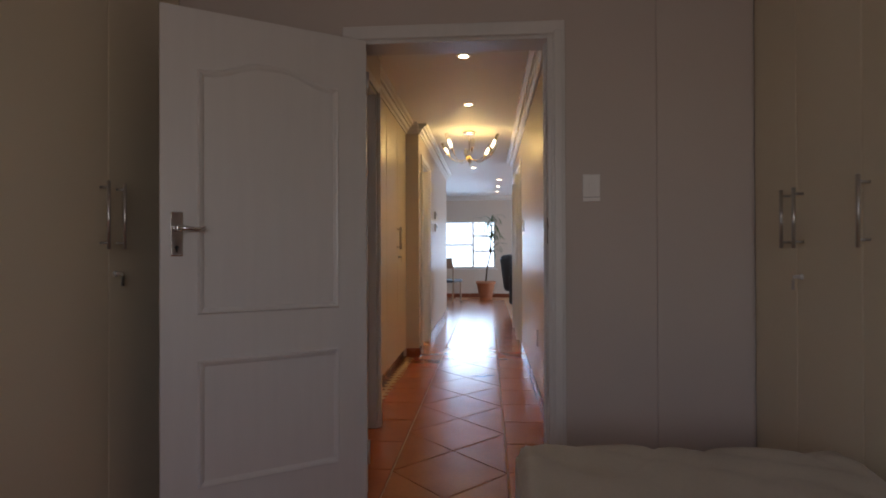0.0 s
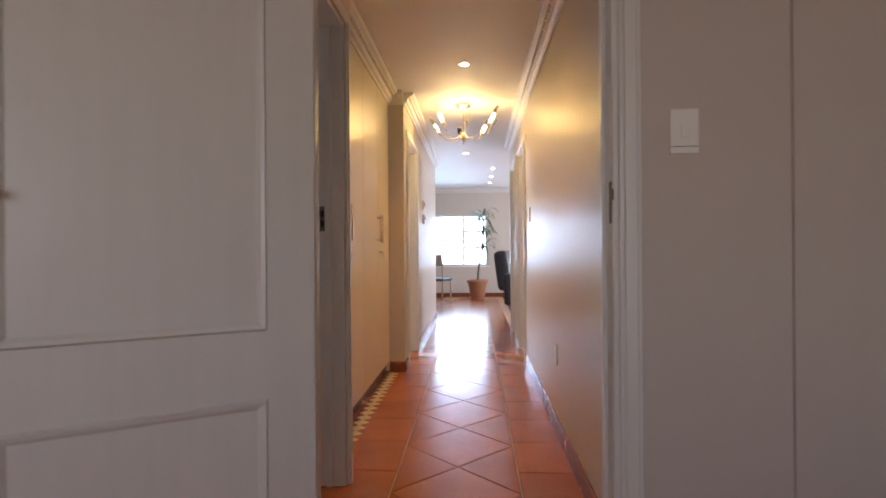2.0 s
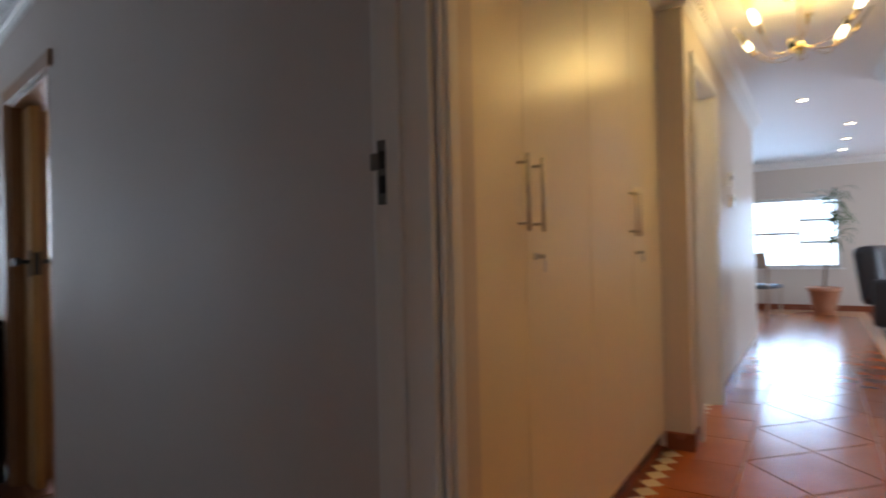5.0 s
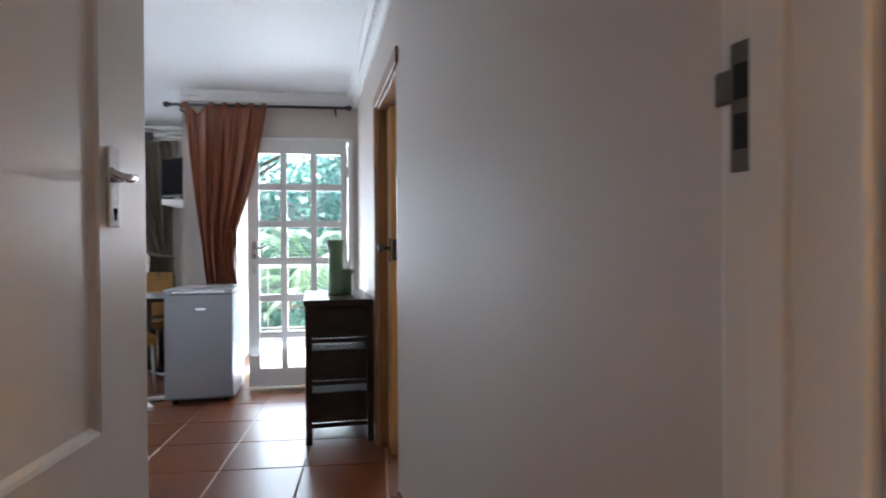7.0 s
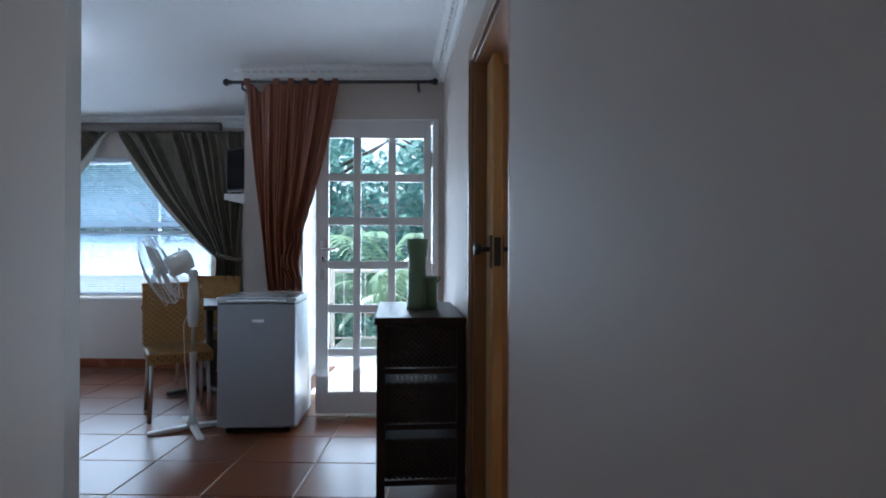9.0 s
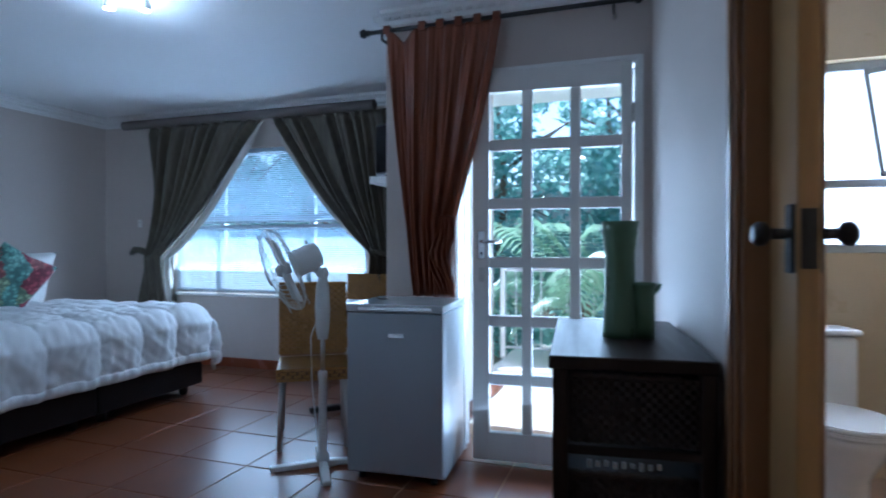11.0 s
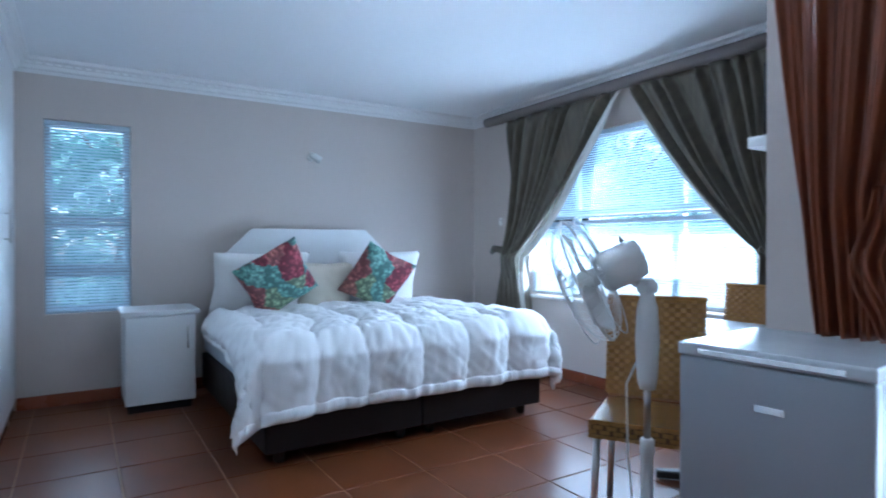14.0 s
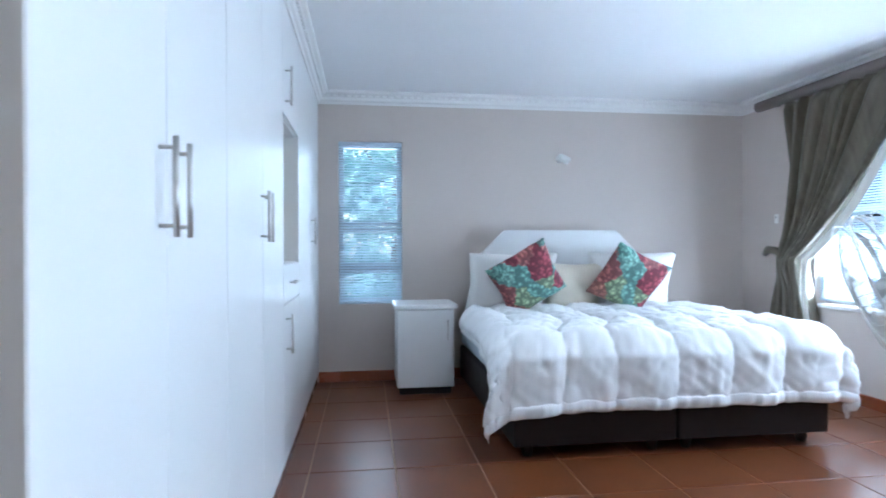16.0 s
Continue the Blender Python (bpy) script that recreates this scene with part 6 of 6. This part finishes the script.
# ---- garden ----
M_PAVE = surface("pale_terrace", (0.62, 0.58, 0.52), 0.8, 0.08, 2, 40, 0.3)
bm = B()
bx(bm, -8.6, XG - 0.22, -1.9, 2.5, -0.34, F - 0.02)
solo("terrace", bm, M_PAVE, Matrix(), "sunlit pale paved terrace outside the garden door", "terrace", kind="structure")
M_RAIL = surface("white_rail_paint", (0.80, 0.80, 0.80), 0.4, 0.03, 8, 90, 0.05)
fe = thing("terrace_railing", pose(-7.6, -1.9, F - 0.02), "white painted steel railing round the terrace", "railing")
bm = B(); tube(bm, [(0, 0, 0.95), (0, 4.0, 0.95)], 0.022, 8); part("top_rail", bm, M_RAIL, fe)
bm = B(); tube(bm, [(0, 0, 0.12), (0, 4.0, 0.12)], 0.014, 8); part("bottom_rail", bm, M_RAIL, fe)
for i in range(15):
    bm = B(); cyl(bm, (0, 0.14 + 0.266 * i, 0.12), (0, 0.14 + 0.266 * i, 0.95), 0.008, 0.008, 6); part("baluster", bm, M_RAIL, fe)
for y in (0.0, 2.0, 4.0):
    bm = B(); bx(bm, -0.025, 0.025, y - 0.025, y + 0.025, 0, 1.0, 0.003); part("post", bm, M_RAIL, fe)

def leafmat(name, a, b):
    ma, n, l, p = nodes(name)
    g = n.new("ShaderNodeNewGeometry")
    rp = n.new("ShaderNodeValToRGB")
    rp.color_ramp.elements[0].color = (*a, 1)
    rp.color_ramp.elements[1].color = (*b, 1)
    l.new(g.outputs["Random Per Island"], rp.inputs[0])
    l.new(rp.outputs[0], p.inputs["Base Color"])
    p.inputs["Roughness"].default_value = 0.32
    tr = n.new("ShaderNodeBsdfTranslucent")
    l.new(rp.outputs[0], tr.inputs[0])
    mx = n.new("ShaderNodeMixShader")
    mx.inputs[0].default_value = 0.5
    l.new(p.outputs[0], mx.inputs[1])
    l.new(tr.outputs[0], mx.inputs[2])
    l.new(mx.outputs[0], n["Material Output"].inputs[0])
    return ma


M_PALM = leafmat("palm_leaf", (0.26, 0.44, 0.28), (0.48, 0.64, 0.46))
M_BUSH = leafmat("bush_leaf", (0.13, 0.31, 0.26), (0.36, 0.56, 0.50))
rng = random.Random(11)


def palm(m, n, L, label):
    p = thing("palm_plant", m, label, "palm", "palms in the garden")
    bm = B(); tube(bm, [(0, 0, 0), (0.03, 0.02, 0.5), (0.02, 0.0, 1.0)], lambda t: 0.07 - 0.02 * t, 10); part("trunk", bm, M_BARK, p)
    for i in range(n):
        yaw = 2.399 * i + rng.uniform(-0.3, 0.3)
        rise, droop = rng.uniform(0.5, 1.5), rng.uniform(0.5, 1.0)
        ll = L * rng.uniform(0.7, 1.1)
        bm = B()
        for k in range(20):
            t = 0.12 + 0.88 * k / 19
            r = ll * t * (1 - 0.2 * droop * t)
            z = 1.0 + rise * ll * t - droop * ll * t * t
            b0 = (math.cos(yaw) * r, math.sin(yaw) * r, z)
            for s in (-1, 1):
                strap_leaf(bm, b0, yaw + s * (1.15 - 0.5 * t), 0.50 * (1 - 0.5 * t) + 0.08, 0.045, 0.25, 0.55, 3)
        part("frond", bm, M_PALM, p)


palm(pose(-8.3, -1.1, -0.6), 15, 1.5, "feathery green palm behind the terrace railing")
palm(pose(-8.6, 0.3, -0.6), 15, 1.7, "feathery green palm behind the terrace railing")
palm(pose(-9.3, -2.6, -0.9), 12, 1.4, "feathery green palm beside the wide window")


def tree(m, h, r, n, label, seed):
    t_ = thing("garden_tree", m, label, "tree", "trees in the garden")
    r_ = random.Random(seed)
    bm = B()
    tube(bm, [(0, 0, 0), (0.08, 0.05, h * 0.3), (-0.05, 0.1, h * 0.6), (0.05, 0.0, h * 0.9)], lambda t: 0.14 * (1 - 0.75 * t), 10)
    for k in range(7):
        a = r_.uniform(0, 6.3)
        z = h * r_.uniform(0.3, 0.75)
        tube(bm, [(0, 0.05, z), (math.cos(a) * r * 0.4, math.sin(a) * r * 0.4, z + 0.35), (math.cos(a) * r * 0.8, math.sin(a) * r * 0.8, z + 0.75)], lambda t: 0.05 * (1 - 0.8 * t), 6)
    part("trunk", bm, M_BARK, t_)
    verts, faces = [], []
    cl_ = []
    for k in range(46):
        a = r_.uniform(0, 6.3)
        q = r_.random() ** 0.6
        cl_.append((math.cos(a) * r * q, math.sin(a) * r * q, h * r_.uniform(0.22, 1.05), r * r_.uniform(0.16, 0.34)))
    for i in range(n):
        cx, cy, cz, cr = cl_[i % len(cl_)]
        d = Vector((r_.gauss(0, 1), r_.gauss(0, 1), r_.gauss(0, 0.8))).normalized() * cr * (0.5 + 0.6 * r_.random())
        c = Vector((cx, cy, cz)) + d
        s = r_.uniform(0.07, 0.13)
        u = Vector((r_.gauss(0, 1), r_.gauss(0, 1), r_.gauss(0, 1))).normalized()
        w = u.cross(Vector((r_.gauss(0, 1), r_.gauss(0, 1), r_.gauss(0, 1)))).normalized()
        b = len(verts)
        verts += [c - u * s, c + w * s * 0.45, c + u * s, c - w * s * 0.45]
        faces.append((b, b + 1, b + 2, b + 3))
    me = bpy.data.meshes.new("crown")
    me.from_pydata([tuple(v) for v in verts], [], faces)
    me.materials.append(M_BUSH)
    c_ = new("crown", me)
    c_.parent = t_
    return t_


for i, (x, y, h, r) in enumerate(((-11.0, -0.2, 4.6, 1.9), (-11.6, -3.2, 5.0, 2.1), (-10.8, -5.8, 4.2, 1.8), (-11.2, 2.4, 4.8, 1.9), (-10.6, -8.6, 4.4, 1.9), (-13.5, -5.0, 5.5, 2.2), (-13.5, -1.2, 5.5, 2.2))):
    tree(pose(x - 1.2, y, -0.6), h, r, 4600, "leafy green garden tree outside the bedroom", 20 + i)
tree(pose(-3.1, -9.4, -0.8), 3.6, 1.5, 4200, "leafy shrub tree outside the narrow window", 41)
# low shrubs under the trees
verts, faces = [], []
r_ = random.Random(9)
for i in range(9000):
    if i % 3 == 0:
        c = Vector((r_.uniform(-11.5, -8.2), r_.uniform(-8, 2.5), 0))
    else:
        c = Vector((r_.uniform(-10.5, -8.3), r_.uniform(-8, 2.5), 0))
    c.z = -0.5 + 1.5 * abs(noise.noise(Vector((c.x * 0.9, c.y * 0.9, 0)))) * r_.random() + 0.35 * r_.random()
    s = r_.uniform(0.04, 0.09)
    u = Vector((r_.gauss(0, 1), r_.gauss(0, 1), r_.gauss(0, 1))).normalized()
    w = u.cross(Vector((r_.gauss(0, 1), r_.gauss(0, 1), r_.gauss(0, 1)))).normalized()
    b = len(verts)
    verts += [tuple(c - u * s), tuple(c + w * s * 0.5), tuple(c + u * s), tuple(c - w * s * 0.5)]
    faces.append((b, b + 1, b + 2, b + 3))
me = bpy.data.meshes.new("shrubbery")
me.from_pydata(verts, [], faces)
me.materials.append(M_BUSH)
tagged(new("shrubbery", me), "low green shrubs along the garden edge", "shrubs", kind="stuff")
# white outside face of the return wall
bm = B(); bx(bm, XW - 0.22, XG - 0.22, YR + 0.15, YR + 0.19, F, 2.6)
solo("wall_return_outside", bm, M_WHITE, Matrix(), "white plastered outside wall beside the terrace", "wall", kind="structure")
# neighbour's wall and eave seen through the glass
M_HOUSE = surface("neighbour_plaster", (0.62, 0.58, 0.54), 0.8, 0.06, 2, 40, 0.2)
bm = B(); bx(bm, -16.5, -16.2, -14, 8, -0.6, 2.6)
solo("garden_wall", bm, M_HOUSE, Matrix(), "pale plastered boundary wall behind the trees", "wall", kind="structure")
bm = B(); bx(bm, -5.9, XG - 0.22, -1.85, -0.15, 2.42, 2.55)
solo("eave", bm, M_WHITE, Matrix(), "white eave over the garden door", "eave", kind="structure")

# added glowing board that stands in for bright daylight beyond the living room window
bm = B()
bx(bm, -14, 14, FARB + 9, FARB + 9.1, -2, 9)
solo("backdrop", bm, M_GLOWB, MP, "glowing board standing in for white daylight beyond the living room window", "backdrop", kind="structure")


# ---- daylight in the openings ----
def daylight(name, m, w, h, power, col):
    L = new(name, bpy.data.lights.new(name, 'AREA'))
    L.data.shape, L.data.size, L.data.size_y = 'RECTANGLE', w, h
    L.data.energy, L.data.color = power, col
    L.matrix_world = m
    return L


COOL = (0.78, 0.90, 1.0)
daylight("daylight_wide_window", look((XW - 0.25, -3.92, F + 1.35), (XW + 3, -3.92, F + 3.1)), 2.1, 1.35, 50, COOL)
daylight("daylight_glazed_door", look((XG - 0.35, -0.95, F + 1.05), (XG + 3, -1.0, F + 2.9)), 0.8, 2.0, 20, COOL)
daylight("daylight_narrow_window", look((-2.68, YS - 0.3, F + 1.4), (-2.68, 0, F + 2.6)), 0.5, 1.4, 3, COOL)
daylight("daylight_bathroom", look((BXW - 0.3, 0.58, F + 1.65), (0, 0.58, F + 1.4)), 0.8, 0.95, 16, (0.95, 0.97, 1.0))
daylight("daylight_living", look(tuple(MP @ Vector((-0.36, FARB + 0.35, 1.3))), tuple(MP @ Vector((0.2, 0, 1.0)))), 2.7, 1.3, 66, (0.48, 0.73, 1.0))
daylight("daylight_living_side", look(tuple(MP @ Vector((4.9, 8.0, 1.25))), tuple(MP @ Vector((0, 7.0, 1.0)))), 2.5, 1.7, 85, COOL)
daylight("daylight_first_bedroom", look(tuple(MP @ Vector((0.7, -5.2, 1.45))), tuple(MP @ Vector((0.1, 0, 1.2)))), 1.9, 1.0, 7.6, (1.0, 0.90, 0.84))

daylight("daylight_side_room", look(tuple(MP @ Vector((-1.95, 3.15, 1.45))), tuple(MP @ Vector((0, 3.3, 1.2)))), 0.95, 1.05, 9, COOL)
daylight("daylight_right_room", look(tuple(MP @ Vector((3.8, 3.25, 1.45))), tuple(MP @ Vector((1.2, 3.5, 1.2)))), 0.8, 1.05, 10, COOL)
daylight("daylight_far_right_room", look(tuple(MP @ Vector((3.8, 4.35, 1.45))), tuple(MP @ Vector((1.2, 4.5, 1.2)))), 0.8, 1.05, 9, COOL)

# ---- floor tiles, one by one ----
def tile_mesh(name, pts, z, mat, bev=0.004):
    """A flat tile from an outline with softened upper edges."""
    bm = B()
    n = len(pts)
    c = Vector((sum(p[0] for p in pts) / n, sum(p[1] for p in pts) / n))
    low = [bm.verts.new((p[0], p[1], z - 0.012)) for p in pts]
    mid = [bm.verts.new((p[0], p[1], z - 0.0022)) for p in pts]
    top = [bm.verts.new((*(Vector(p) + (c - Vector(p)).normalized() * bev), z)) for p in pts]
    for A, C in ((low, mid), (mid, top)):
        for i in range(n):
            bm.faces.new((A[i], A[(i + 1) % n], C[(i + 1) % n], C[i]))
    bm.faces.new(top)
    return mesh(name, bm, mat)


def lay(me, parent, x, y, rz=0, dz=0.0):
    o_ = new("tile", me)
    o_.parent = parent
    o_.matrix_basis = pose(x, y, dz, 0, 0, rz)
    return o_


rt = random.Random(5)
# bedroom: square tiles
P_ = 0.45
g = 0.0035
sq = tile_mesh("tile", [(-P_ / 2 + g, -P_ / 2 + g), (P_ / 2 - g, -P_ / 2 + g), (P_ / 2 - g, P_ / 2 - g), (-P_ / 2 + g, P_ / 2 - g)], 0.0, M_TILE2)
x0, y0 = -2.787 - P_ / 2, -4.305 - P_ / 2
for i in range(-9, 8):
    for j in range(-5, 13):
        x, y = x0 + P_ * i, y0 + P_ * j
        if not (XW - 0.1 < x < 0.0 and YS - 0.1 < y < 0.35):
            continue
        if x > XE + 0.35 and y < YV - 0.25:
            continue
        if x < XG - 0.2 and y > YR + 0.2:
            continue
        lay(sq, floor_b, x, y, 0, rt.uniform(-0.0005, 0.0003))

# passage: diamonds between two straight borders
D_ = 0.61
h = D_ / 2 - 0.003
dia = tile_mesh("tile", [(0, -h), (0.280, 0), (0, h), (-0.280, 0)], 0.0, M_TILE)
half_l = tile_mesh("tile", [(-0.283 + 0.003, -h + 0.004), (-0.003, -0.0), (-0.283 + 0.003, h - 0.004)], 0.0, M_TILE)
half_r = tile_mesh("tile", [(0.283 - 0.003, -h + 0.004), (0.283 - 0.003, h - 0.004), (0.003, 0.0)], 0.0, M_TILE)
CX, VB = 0.588, 2.079
for k in range(-11, 15):
    b = VB + D_ * (k + 0.5)
    if -4.6 < b < FARB:
        lay(dia, floor_p, CX, b, 0, rt.uniform(-0.0004, 0.0003))
        lay(half_l, floor_p, CX, VB + D_ * k, 0)
        lay(half_r, floor_p, CX, VB + D_ * k, 0)
for k in range(-9, 18):
    b = VB + 0.42 * k
    if not -1.3 < b < FARB:
        continue
    for xa, xb in ((CX + 0.286, 1.137), (-0.02, CX - 0.286)):
        me = bpy.data.meshes.get("border_%d" % (xa > 0.5)) or tile_mesh("border_%d" % (xa > 0.5), [(xa + 0.002, -0.207), (xb - 0.002, -0.207), (xb - 0.002, 0.207), (xa + 0.002, 0.207)], 0.0, M_TILE)
        lay(me, floor_p, 0, b, 0, rt.uniform(-0.0004, 0.0003))
# rest of the tiled floor at the sides, joined
bm = B()
for i in range(-12, 12):
    for j in range(0, 13):
        xa, yb = i * 0.42, 5.05 + j * 0.42
        if xa + 0.42 < 0.1 and yb < 6.0:
            continue
        if -0.05 < xa + 0.21 < 1.1 or yb > FARB - 0.1:
            continue
        bx(bm, xa + 0.002, xa + 0.418, yb + 0.002, yb + 0.418, -0.012, -0.0006)
for i in range(-3, 7):
    for j in range(0, 9):
        xa, yb = i * 0.42 - 0.01, -4.85 + j * 0.42
        if xa > 0.05 and xa < 1.2:
            continue
        bx(bm, xa + 0.002, xa + 0.418, yb + 0.002, yb + 0.418, -0.012, -0.0006)
o_ = part("floor_field", bm, M_TILE, floor_p)
o_["kind"] = "stuff"
# small pale diamonds along the cupboards and thresholds
sd = 0.052
sm = tile_mesh("tile", [(0, -sd), (sd, 0), (0, sd), (-sd, 0)], 0.0, M_BEIGE, 0.002)
# dk: dark tiles, their tone also standing in for the plinth's shadow
dk = tile_mesh("tile", [(-0.155, -0.205), (0.0, -0.205), (0.0, 0.205), (-0.155, 0.205)], -0.002, M_SKIRT, 0.002)
for k in range(5):
    lay(dk, floor_p, -0.024, 0.13 + 0.205 + 0.42 * k + 0.02)
for k in range(21):
    lay(sm, floor_p, -0.02, 0.20 + 0.1055 * k, 0, 0.0012)
for k in range(8):
    lay(sm, floor_p, 0.0 - 0.02, 2.69 + 0.1 * k, 0, 0.0012)
    lay(sm, floor_p, 1.20, 3.0 + 0.1 * k, 0, 0.0012)
    lay(sm, floor_p, -0.055, -0.78 + 0.1 * k, 0, 0.0012)
